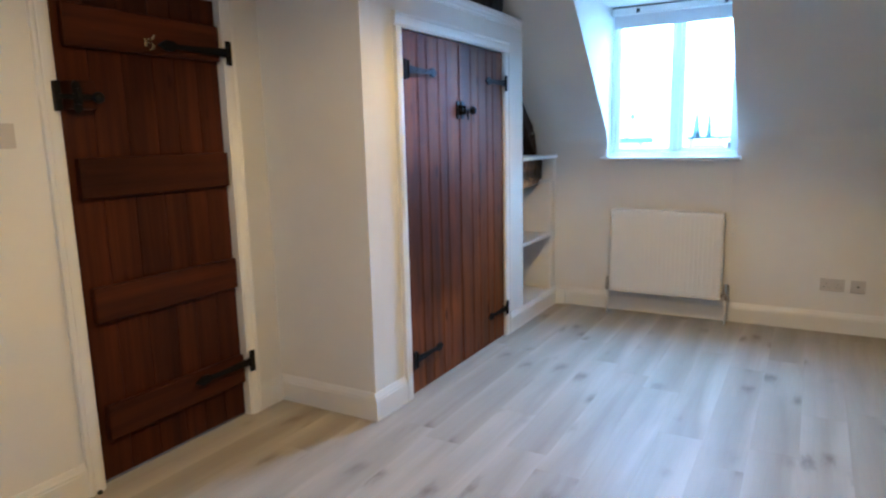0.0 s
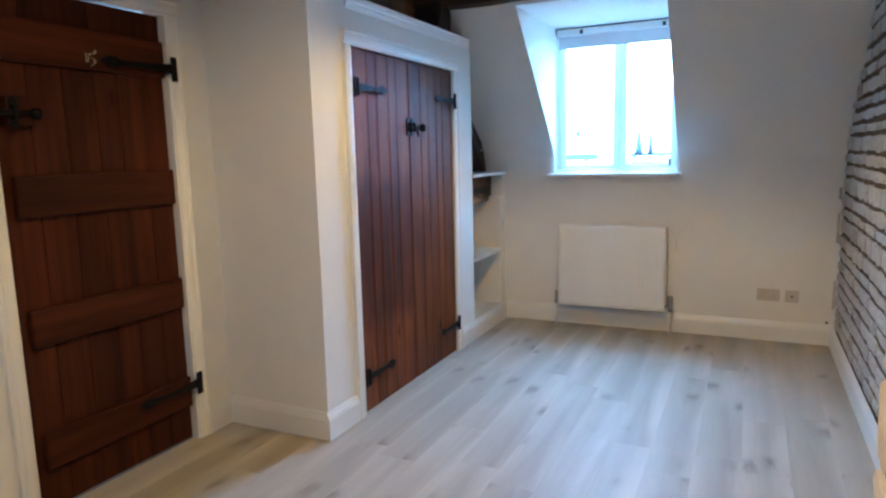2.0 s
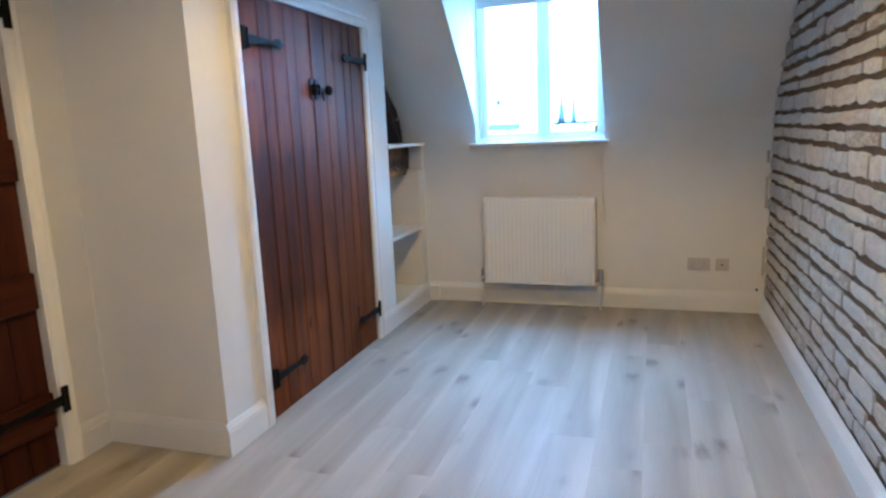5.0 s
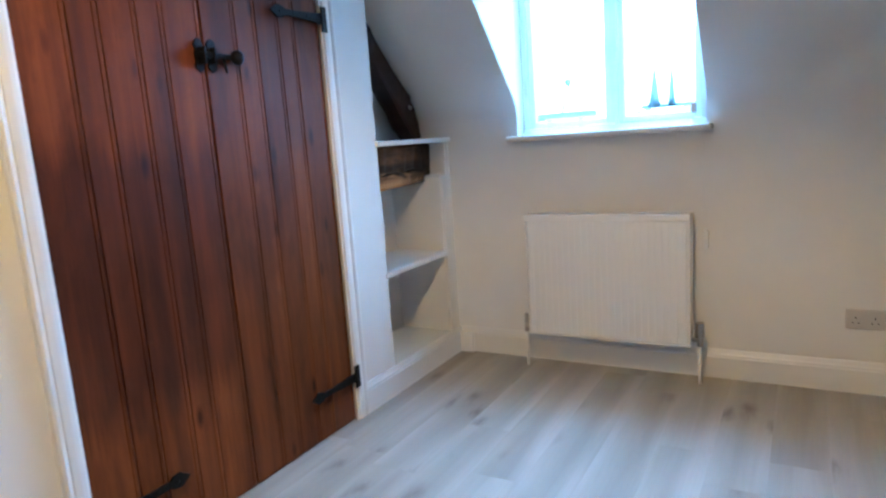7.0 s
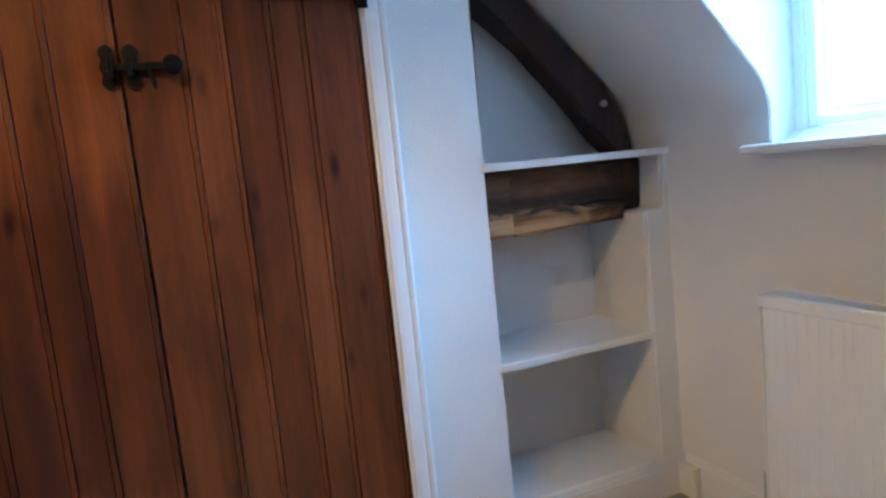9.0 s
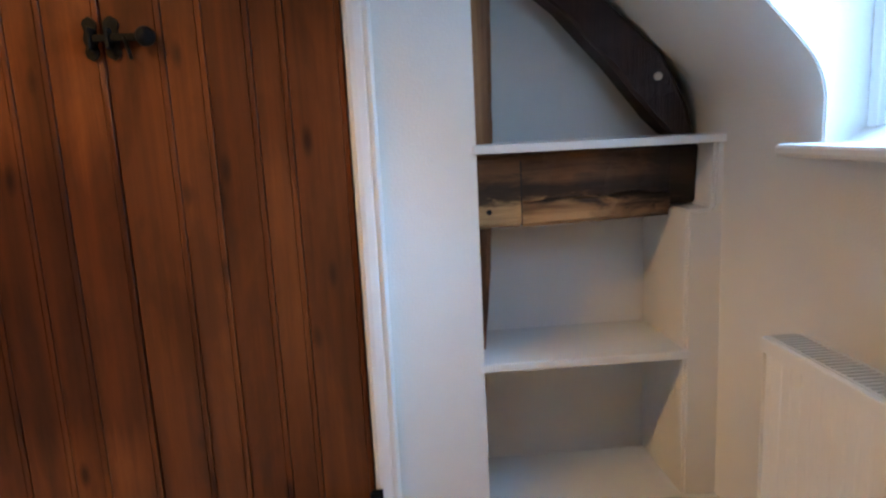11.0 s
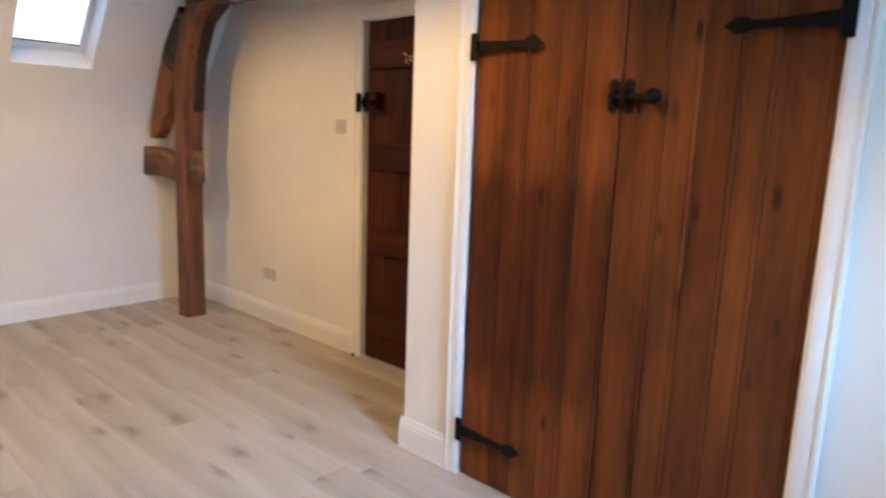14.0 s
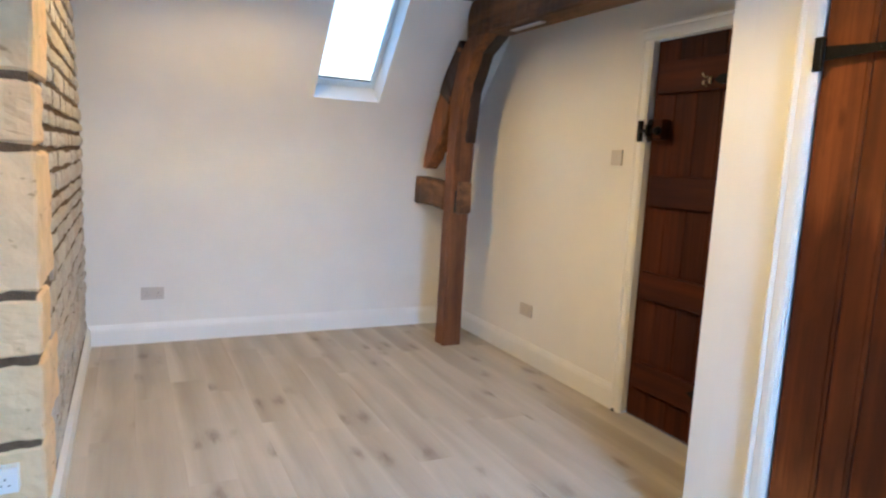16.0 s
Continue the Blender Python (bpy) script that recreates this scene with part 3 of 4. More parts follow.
def lobed(y, z, h, w):
    """Outline of an iron plate with a round lobe at each end and a wider middle."""
    right = []
    for i in range(17):
        u = -1 + i / 8
        hw = w / 2 * (0.68 + 0.32 * abs(math.cos(1.5 * math.pi * u))) * math.sqrt(max(1 - abs(u) ** 7, 0.02))
        right.append((hw, z + u * h / 2))
    return [(y + a, b) for a, b in right] + [(y - a, b) for a, b in right[::-1]]


LZ = 1.548
latch = part("latch", prism(lobed(CM + 0.027, LZ, 0.108, 0.038), 0, -0.001, 0.006), IRON, right_leaf, "black iron thumb latch")
part("keep_plate", prism(lobed(CM - 0.026, LZ, 0.108, 0.036), 0, -0.001, 0.006), IRON, latch)
part("bar", box_bm(0.014, 0.022, CM - 0.035, CM + 0.10, LZ - 0.010, LZ + 0.008, 0.002), IRON, latch)
part("staple", box_bm(0.0, 0.032, CM - 0.026, CM - 0.016, LZ - 0.03, LZ + 0.025, 0.003), IRON, latch)
part("guide", box_bm(0.0, 0.030, CM + 0.016, CM + 0.028, LZ - 0.028, LZ + 0.024, 0.003), IRON, latch)
part("knob", ball(bmesh.new(), (0.028, CM + 0.118, LZ - 0.002), 0.025, 0.9, 1.0, 1.0), IRON, latch, smooth=True)
part("pin", tube(bmesh.new(), (0.018, CM + 0.074, LZ - 0.055), (0.018, CM + 0.062, LZ), 0.0045, 0.006), IRON, latch)

# ledged door
door_1 = tagged(thing("door_1", "closed dark stained ledged plank door with black iron hinges", "door"), kind="structure")
dcut = [DY0 + (DY1 - DY0) * f for f in (0.0, 0.19, 0.37, 0.55, 0.69, 0.84, 1.0)]
for a, b in zip(dcut, dcut[1:]):
    board(door_1, -0.695, -0.660, a + 0.001, b - 0.001, 0.010, DTOP - 0.004, PINE2, False)
for z0, z1 in ((1.765, 1.925), (1.185, 1.345), (0.680, 0.828), (0.180, 0.330)):
    c = Vector((-0.645, (DY0 + DY1) / 2 + 0.02, (z0 + z1) / 2))
    hw = (DY1 - DY0) / 2 - 0.028
    ob = part("ledge", box_bm(-0.015, 0.015, -hw, hw, -(z1 - z0) / 2, (z1 - z0) / 2, 0.006), PINE2Y, door_1)
    ob.location = c
strap_hinge(door_1, -0.610, DY1 + 0.040, 1.805, -1, 0.40, 0.11)
strap_hinge(door_1, -0.610, DY1 + 0.040, 0.290, -1, 0.37, 0.11)
LY, LZ1 = DY0 - 0.004, 1.575
dl = part("door_latch", box_bm(-0.660, -0.600, LY + 0.035, LY + 0.135, LZ1 - 0.045, LZ1 + 0.06, 0.004), PINE2, door_1, "small wooden block with black iron latch")
part("latch_plate", prism(lobed(LY + 0.055, LZ1, 0.12, 0.034), 0, -0.600, -0.594), IRON, dl)
part("latch_bar", box_bm(-0.594, -0.585, LY - 0.02, LY + 0.12, LZ1 - 0.011, LZ1 + 0.008, 0.002), IRON, dl)
part("latch_knob", ball(bmesh.new(), (-0.578, LY + 0.128, LZ1 - 0.002), 0.022), IRON, dl, smooth=True)
part("latch_keep", box_bm(-0.612, -0.588, LY - 0.030, LY - 0.006, LZ1 - 0.055, LZ1 + 0.055, 0.004), IRON, dl)
part("latch_staple", box_bm(-0.598, -0.572, LY + 0.045, LY + 0.062, LZ1 - 0.03, LZ1 + 0.03, 0.003), IRON, dl)

hk = thing("coat_hook", "small polished brass double coat hook on the ledged door", "hook", at=(0, 0, 0))
HY, HZ = -0.645, 1.815
part("back_plate", box_bm(-0.6305, -0.6235, HY - 0.008, HY + 0.008, HZ - 0.022, HZ + 0.016, 0.003), BRASS, hk)


def curl(points, r, seg=10):
    bm = bmesh.new()
    for p, q in zip(points, points[1:]):
        tube(bm, p, q, r, r, seg)
        ball(bm, q, r)
    return bm


part("lower_hook", curl([(-0.625 + 0.045 * math.sin(a), HY, HZ - 0.008 - 0.015 * (1 - math.cos(a))) for a in [i * 0.35 for i in range(9)]], 0.005), BRASS, hk, smooth=True)
part("upper_hook", curl([(-0.625, HY, HZ + 0.01), (-0.595, HY, HZ + 0.004), (-0.578, HY, HZ + 0.010), (-0.574, HY, HZ + 0.018)], 0.005), BRASS, hk, smooth=True)


# ---------------------------------------------------------------- niche shelves
def shelf(z0, z1, y0, y1, x1, label):
    return tagged(part("shelf", box_bm(X_BACK, x1, y0, y1, z0, z1, 0.003), GLOSS, None, label), "", "shelf", "shelves in the niche")


shelf(1.208, 1.232, NY0 - 0.011, Y_W + 0.03, 0.012, "white painted wooden shelf above the old oak beam")
shelf(0.580, 0.606, NY0 - 0.011, NY1 + 0.01, 0.004, "white painted wooden shelf in the open niche")
shelf(0.110, 0.139, NY0 - 0.011, NY1 + 0.01, -0.001, "white painted bottom board of the open niche")


# ---------------------------------------------------------------- old timbers
def timber(name, pts, x0, x1, mat, label, rough=0.006, seed=1, parent=None):
    """A hewn timber in the plane of the roof truss: pts run along both edges as (y, z) pairs."""
    bm = bmesh.new()
    rnd = random.Random(seed)
    rows = []
    fine = []
    for (a, b), (c, d) in zip(pts, pts[1:]):
        steps = max(2, int(math.dist(a, c) / 0.05))
        for i in range(steps):
            f = i / steps
            fine.append(((a[0] + (c[0] - a[0]) * f, a[1] + (c[1] - a[1]) * f), (b[0] + (d[0] - b[0]) * f, b[1] + (d[1] - b[1]) * f)))
    fine.append(pts[-1])
    for (ya, za), (yb, zb) in fine:
        ring = []
        for (y, z), xs in (((ya, za), (x0, x1)), ((yb, zb), (x1, x0))):
            other = (yb, zb) if (y, z) == (ya, za) else (ya, za)
            for k, x in enumerate(xs):
                # worn arris: two points beside each corner
                cx = 0.012 if x == x0 else -0.012
                dy, dz = other[0] - y, other[1] - z
                ln = math.hypot(dy, dz) or 1
                e = rnd.uniform(-rough, rough)
                p_edge = (x + e, y + dy / ln * 0.012 + e, z + dz / ln * 0.012)
                p_side = (x + cx, y + rnd.uniform(-rough, rough) * 0.6, z)
                order = (p_side, p_edge) if k == 1 else (p_edge, p_side)
                ring.extend(order)
        rows.append([bm.verts.new(p) for p in ring])
    n = len(rows[0])
    for r0, r1 in zip(rows, rows[1:]):
        for i in range(n):
            bm.faces.new((r0[i], r0[(i + 1) % n], r1[(i + 1) % n], r1[i]))
    bm.faces.new(rows[0])
    bm.faces.new(rows[-1])
    bmesh.ops.recalc_face_normals(bm, faces=bm.faces[:])
    return part(name, bm, mat, parent, label)


# truss end by the dormer, in the niche
tie = tagged(timber("tie_beam", [((NY0 - 0.010, 0.985), (NY0 - 0.010, 1.206)), ((2.3, 0.992), (2.3, 1.206)), ((2.474, 0.996), (2.474, 1.206)), ((2.479, 1.026), (2.479, 1.206)), ((2.60, 1.030), (2.60, 1.206))], -0.27, -0.110, TIEF,
              "weathered oak tie beam, pale along its lower edge, blackened above", seed=4), category="beam")
timber("tenon", [((NY0 - 0.008, 0.986), (NY0 - 0.008, 1.200)), ((2.022, 0.988), (2.022, 1.200))], -0.118, -0.100, TIEF, "squared tenon with a peg hole", 0.003, 21, tie)
timber("lower_edge", [((2.030, 0.984), (2.030, 1.066)), ((2.16, 0.988), (2.16, 1.072)), ((2.28, 0.992), (2.28, 1.070)), ((2.38, 0.994), (2.38, 1.078)), ((2.472, 0.997), (2.472, 1.074))], -0.120, -0.1035, TIEF, "pale sapwood along the lower edge", 0.004, 22, tie)
part("peg_hole", tube(bmesh.new(), (-0.104, 1.93, 1.035), (-0.0955, 1.93, 1.035), 0.008, 0.008, 12), DARK, tie)
part("saw_cut", box_bm(-0.112, -0.1045, 2.0215, 2.0295, 0.99, 1.18), DARK, tie)
tagged(timber("post", [((1.882, 0.140), (1.899, 0.140)), ((1.882, 0.578), (1.905, 0.578))], -0.25, -0.12, POSTW, "foot of an old oak post in the niche", 0.002, 5), category="post")
tagged(timber("post", [((1.882, 0.607), (1.908, 0.607)), ((1.882, 0.80), (1.928, 0.80)), ((1.882, 0.983), (1.940, 0.983))], -0.25, -0.12, POSTW, "tapered old oak post below the tie beam", 0.003, 6), category="post")
tagged(timber("post", [((1.882, 1.2325), (1.952, 1.2325)), ((1.882, 2.05), (1.965, 2.05)), ((1.882, 2.18), (1.97, 2.18))], -0.25, -0.12, POSTW, "old oak post standing above the shelf", 0.003, 7), category="post")
raf = tagged(timber("principal_rafter", [((2.50, 1.2325), (2.575, 1.2325)), ((2.44, 1.29), (2.545, 1.33)), ((2.31, 1.448), (2.47, 1.47)), ((2.165, 1.606), (2.33, 1.60)), ((1.975, 1.76), (2.08, 1.86)), ((1.70, 2.0), (1.83, 2.14)), ((1.60, 2.18), (1.78, 2.19))], -0.27, -0.155, OAKD,
              "dark curved oak rafter foot with a pale peg end", 0.004, 8), category="beam")
part("peg", tube(bmesh.new(), (-0.17, 2.455, 1.405), (-0.147, 2.455, 1.405), 0.015, 0.012, 9), LIME, raf, "pale wooden peg end")
# collar along the truss, over the cupboard and the ledged door
tagged(timber("collar_beam", [((-2.42, 2.20), (-2.42, 2.44)), ((-1.4, 2.195), (-1.4, 2.44)), ((0.0, 2.178), (0.0, 2.42)), ((1.86, 2.19), (1.86, 2.42))], -0.42, -0.235, OAKY, "heavy brown oak collar beam below the ceiling", 0.006, 9), category="beam")


def purlin(x1, y0, y1, z0, z1, label, seed):
    """A hewn beam along x, high under a roof slope."""
    bm = box_bm(X_DOOR, x1, y0, y1, z0, z1, 0.012)
    bmesh.ops.subdivide_edges(bm, edges=[e for e in bm.edges if e.calc_length() > 0.5], cuts=int((x1 - X_DOOR) * 15))
    for v in bm.verts:
        v.co += noise.noise_vector(v.co * 5 + Vector((seed, 0, 0))) * 0.008
    return tagged(part("purlin", bm, OAKDX, None, label), category="beam")


purlin(2.38, 1.50, 1.645, 2.335, 2.52, "dark brown oak purlin above the dormer", 3)
purlin(0.165, -2.37, -2.24, 2.432, 2.60, "dark brown oak purlin under the slope by the roof window", 7)
tagged(timber("brace", [((1.42, 2.19), (1.60, 2.19)), ((1.46, 2.36), (1.62, 2.36))], -0.22, -0.02, OAKD, "short black oak block above the cupboard", 0.006, 10), category="beam")

# truss end by the roof window
PX0, PX1 = -0.375, -0.225
post_s = tagged(timber("post", [((-2.675, 0.0), (-2.525, 0.0)), ((-2.655, 0.9), (-2.515, 0.9)), ((-2.63, 1.55), (-2.47, 1.55)), ((-2.60, 1.85), (-2.42, 1.85)), ((-2.50, 2.08), (-2.28, 2.10)), ((-2.40, 2.20), (-2.10, 2.19))], PX0, PX1, OAK,
              "reddish brown oak post standing free on the floor", 0.005, 11), category="post")
tagged(timber("tie_beam", [((Y_S - 0.02, 1.015), (Y_S - 0.02, 1.235)), ((-2.9, 1.02), (-2.9, 1.22)), ((-2.675, 1.0), (-2.675, 1.215))], -0.36, -0.235, OAKY, "weathered oak stub of tie beam from wall to post", 0.006, 12), category="beam")
tagged(timber("tie_beam", [((-2.528, 0.985), (-2.528, 1.22)), ((-2.46, 0.995), (-2.46, 1.225))], -0.36, -0.26, OAKY, "short stump of old oak tie beam past the post", 0.006, 13), category="beam")
foot = tagged(timber("principal_rafter", [((-3.06, 1.31), (-3.00, 1.30)), ((-3.045, 1.40), (-2.90, 1.37)), ((-2.95, 1.62), (-2.73, 1.56)), ((-2.86, 1.80), (-2.645, 1.72)), ((-2.70, 2.02), (-2.61, 1.86)), ((-2.52, 2.20), (-2.45, 2.12))], -0.34, -0.235, OAK,
              "curved brown oak rafter foot cut off above the tie beam", 0.005, 14), category="beam")
timber("charred_top", [((-2.815, 1.872), (-2.640, 1.77)), ((-2.71, 2.026), (-2.605, 1.858)), ((-2.525, 2.205), (-2.44, 2.118))], -0.344, -0.231, OAKD, "blackened upper end", 0.004, 32, foot)
part("mortise_slot", box_bm(-0.318, -0.296, -2.52, -2.496, 1.24, 1.40, 0.002), DARK, post_s, "dark empty mortise")
part("mortise_slot", box_bm(-0.262, -0.248, -2.53, -2.498, 1.00, 1.20, 0.002), DARK, post_s, "dark empty mortise")
tagged(part("iron_strap", box_bm(-0.300, -0.262, -1.90, -1.57, 2.176, 2.184, 0.002), CHROME, None, "thin steel strap under the collar beam"), category="bracket")
timber("charred_strip", [((-2.500, 1.50), (-2.466, 1.50)), ((-2.450, 1.85), (-2.414, 1.85)), ((-2.325, 2.07), (-2.272, 2.095)), ((-2.17, 2.17), (-2.09, 2.186))], -0.379, -0.292, OAKD, "black stained strip along the upper post", 0.003, 31, post_s)

# ---------------------------------------------------------------- dormer window
win = tagged(thing("window_1", "white painted two-light casement window glaring with daylight", "window"), kind="structure")
WZ0, WZ1 = SILL, HEAD
FY0, FY1 = Y_GL - 0.02, Y_GL + 0.05


def frame_bars(parent, name, x0, x1, z0, z1, y0, y1, w, mat):
    f = part(name, box_bm(x0, x0 + w, y0, y1, z0, z1, 0.004), mat, parent)
    part("rail", box_bm(x0 + w, x1 - w, y0, y1, z0, z0 + w, 0.004), mat, f)
    part("rail", box_bm(x0 + w, x1 - w, y0, y1, z1 - w, z1, 0.004), mat, f)
    part("stile", box_bm(x1 - w, x1, y0, y1, z0, z1, 0.004), mat, f)
    return f


WM = 0.905
frame_bars(win, "window_frame", DX0 + 0.001, DX1 - 0.001, WZ0 - 0.002, WZ1 - 0.001, FY0, FY1, 0.032, UPVC)
part("mullion", box_bm(WM - 0.019, WM + 0.019, FY0, FY1, WZ0 + 0.031, WZ1 - 0.034, 0.004), UPVC, win)
for x0, x1 in ((DX0 + 0.034, WM - 0.020), (WM + 0.020, DX1 - 0.034)):
    frame_bars(win, "casement", x0, x1, WZ0 + 0.032, WZ1 - 0.035, FY0 + 0.012, FY1 - 0.008, 0.028, UPVC)
    pane = part("pane", box_bm(x0 + 0.026, x1 - 0.026, Y_GL + 0.018, Y_GL + 0.022, WZ0 + 0.058, WZ1 - 0.061), GLASS, win)
    pane.visible_shadow = False
    part("stay", box_bm(x0 + 0.09, x1 - 0.06, FY0 - 0.012, FY0 - 0.004, WZ0 + 0.066, WZ0 + 0.078, 0.002), UPVC, win, "white window stay")
part("handle", box_bm(DX1 - 0.075, DX1 - 0.055, FY0 - 0.03, FY0 + 0.01, WZ0 + 0.05, WZ0 + 0.10, 0.004), CHROME, win, "small metal casement fastener")
sill_bm = box_bm(DX0 - 0.035, DX1 + 0.032, Y_W - 0.088, Y_W - 0.0005, SILL - 0.028, SILL - 0.001, 0.008)
box_bm(DX0 + 0.001, DX1 - 0.001, Y_W - 0.002, FY0 - 0.001, SILL - 0.027, SILL - 0.002, bm=sill_bm)
part("window_sill", sill_bm, GLOSS, win, "white painted window board with rounded nose")

blind = thing("roller_blind", "white and grey roller blind drawn up under the dormer head", "blind")
part("cassette", box_bm(DX0 + 0.006, DX1 - 0.006, FY0 - 0.065, FY0 - 0.004, HEAD - 0.062, HEAD - 0.012, 0.006), PLASTIC, blind)
part("fabric", box_bm(DX0 + 0.015, DX1 - 0.015, FY0 - 0.022, FY0 - 0.018, HEAD - 0.155, HEAD - 0.06), BLIND, blind)
# black bar painted in for the shade between cassette and dormer head
part("gap", box_bm(DX0 + 0.006, DX1 - 0.006, FY0 - 0.05, FY0 - 0.012, HEAD - 0.0115, HEAD - 0.003), DARK, blind)
for xx in (DX0 + 0.20, DX1 - 0.12):
    part("bracket", box_bm(xx - 0.012, xx + 0.012, FY0 - 0.068, FY0 - 0.0652, HEAD - 0.055, HEAD - 0.025, 0.001), DARK, blind)
part("cord", tube(bmesh.new(), (DX1 + 0.002, Y_W - 0.03, 0.62), (DX1 - 0.012, Y_W - 0.055, SILL - 0.03), 0.0012, 0.0012, 6), PLASTIC, blind, "thin white blind cord")
part("cord_holder", box_bm(DX1 - 0.008, DX1 + 0.012, Y_W - 0.03, Y_W - 0.001, 0.63, 0.72, 0.004), PLASTIC, blind)

# pale overcast distance beyond the dormer
SKYGLOW, snt, sb = material("overcast_distance")
em = snt.nodes.new("ShaderNodeEmission")
em.inputs["Color"].default_value = (0.66, 0.85, 1.0, 1)
em.inputs["Strength"].default_value = 7.0
snt.links.new(em.outputs[0], snt.nodes["Material Output"].inputs["Surface"])
structure("backdrop", box_bm(-16, 18, 12.0, 12.1, -8, 14), SKYGLOW, "white overcast distance beyond the window", "backdrop")

# ledge outside the window with two pointed finials
def backlit(name, colour):
    """Purely translucent, so parts outside stay pale: stands in for the window's bloom."""
    m, nt, b = material(name)
    tr = nt.nodes.new("ShaderNodeBsdfTranslucent")
    tr.inputs["Color"].default_value = (*colour, 1)
    nt.links.new(tr.outputs[0], nt.nodes["Material Output"].inputs["Surface"])
    return m


MILK = backlit("glare_paled_ledge", (0.43, 0.49, 0.50))
HAZE = backlit("glare_white_strut", (0.9, 0.92, 0.92))
led = thing("roof_ledge", "pale roof ledge seen blurred outside the window", "ledge")
YL = 3.70
part("support", box_bm(-0.10, 1.30, YL - 0.05, YL + 0.05, 0.80, 1.15), LEAD, led)
part("bracket", box_bm(0.40, 0.60, 2.79, YL - 0.045, 0.92, 1.06), LEAD, led)
part("left_ledge", box_bm(0.08, 0.53, YL - 0.02, YL + 0.02, 1.295, 1.345, 0.018), MILK, led)
part("right_ledge", box_bm(0.82, 1.20, YL - 0.02, YL + 0.02, 1.325, 1.345, 0.006), MILK, led)
part("low_ledge", box_bm(0.66, 1.14, YL - 0.02, YL + 0.02, 1.235, 1.255, 0.006), MILK, led)
for xx, h, r in ((0.90, 0.245, 0.030), (1.005, 0.235, 0.020)):
    b2 = bmesh.new()
    tube(b2, (xx, YL, 1.335), (xx, YL, 1.365), r * 1.5, r)
    tube(b2, (xx, YL, 1.365), (xx, YL, 1.335 + h), r, 0.003)
    part("finial", b2, MILK, led)
vane = tube(bmesh.new(), (0.29, YL, 1.345), (0.385, YL, 1.645), 0.007, 0.003, 8)
ball(vane, (0.335, YL, 1.54), 0.016, 1.2, 0.6, 1.5)
part("vane", vane, MILK, led)
# added struts, made translucent white so that they vanish in the glare
for xx in (0.20, 0.42, 0.86, 1.10):
    part("strut", box_bm(xx - 0.02, xx + 0.02, YL - 0.01, YL + 0.01, 1.15, 1.33), HAZE, led)

# ---------------------------------------------------------------- roof window
SLOPE = math.atan2(1.0, 0.84)
RW = Matrix.Translation((0, SY(KZ0), KZ0)) @ Matrix.Rotation(SLOPE, 4, "X")
RL = (KZ1 - KZ0) / math.sin(SLOPE)
rw = tagged(thing("window_2", "white framed roof window set in the sloping ceiling", "roof window"), kind="structure")
rw.matrix_world = RW


def rwbox(name, x0, x1, v0, v1, n0, n1, mat, bev=0.0, parent=None):
    return part(name, box_bm(x0, x1, v0, v1, n0, n1, bev), mat, parent or rw)


for nm, bx in (("lining", (KX0 - 0.002, KX0 + 0.012, -0.012, RL + 0.012)), ("lining", (KX1 - 0.012, KX1 + 0.002, -0.012, RL + 0.012)),
               ("lining", (KX0 + 0.012, KX1 - 0.012, -0.012, 0.003)), ("lining", (KX0 + 0.012, KX1 - 0.012, RL - 0.003, RL + 0.012))):
    rwbox(nm, *bx, -0.001, 0.24, GLOSS)
for bx in ((KX0 + 0.012, KX0 + 0.042, 0.003, RL - 0.003), (KX1 - 0.042, KX1 - 0.012, 0.003, RL - 0.003), (KX0 + 0.042, KX1 - 0.042, 0.003, 0.05), (KX0 + 0.042, KX1 - 0.042, RL - 0.05, RL - 0.003)):
    rwbox("sash_bar", *bx, 0.165, 0.205, UPVC, 0.004)
rwbox("gasket", KX0 + 0.042, KX1 - 0.042, 0.050, 0.055, 0.18, 0.192, DARK)
pane = rwbox("pane", KX0 + 0.04, KX1 - 0.04, 0.048, RL - 0.048, 0.194, 0.198, GLASS)
pane.visible_shadow = False

# ---------------------------------------------------------------- radiator
RX0, RX1, RZ0, RZ1, RY = 0.498, 1.298, 0.188, 0.815, 2.418
rad = thing("radiator", "white enamelled convector radiator on the wall under the window", "radiator")
pts = []
n_fl = 24
pts.append((RX0 + 0.004, RY + 0.012))
for i in range(n_fl):
    xa = RX0 + 0.02 + (RX1 - RX0 - 0.04) * i / n_fl
    w = (RX1 - RX0 - 0.04) / n_fl
    pts += [(xa, RY + 0.003), (xa + w * 0.60, RY + 0.003), (xa + w * 0.70, RY + 0.0048), (xa + w * 0.90, RY + 0.0048)]
pts += [(RX1 - 0.02, RY + 0.003), (RX1 - 0.004, RY + 0.012)]
pts += [(RX1 - 0.004, RY + 0.016), (RX0 + 0.004, RY + 0.016)]
part("front_panel", prism(pts, 2, RZ0 + 0.01, RZ1 - 0.035), RAD, rad)
part("top_band", box_bm(RX0, RX1, RY, RY + 0.017, RZ1 - 0.035, RZ1 - 0.002, 0.003), RAD, rad)
part("bottom_band", box_bm(RX0, RX1, RY, RY + 0.017, RZ0, RZ0 + 0.012, 0.003), RAD, rad)
part("back_panel", box_bm(RX0 + 0.004, RX1 - 0.004, RY + 0.075, RY + 0.090, RZ0 + 0.01, RZ1 - 0.01, 0.003), RAD, rad)
part("side_panel", box_bm(RX0, RX0 + 0.004, RY + 0.004, RY + 0.092, RZ0 + 0.005, RZ1 - 0.001, 0.001), RAD, rad)
part("side_panel", box_bm(RX1 - 0.004, RX1, RY + 0.004, RY + 0.092, RZ0 + 0.005, RZ1 - 0.001, 0.001), RAD, rad)
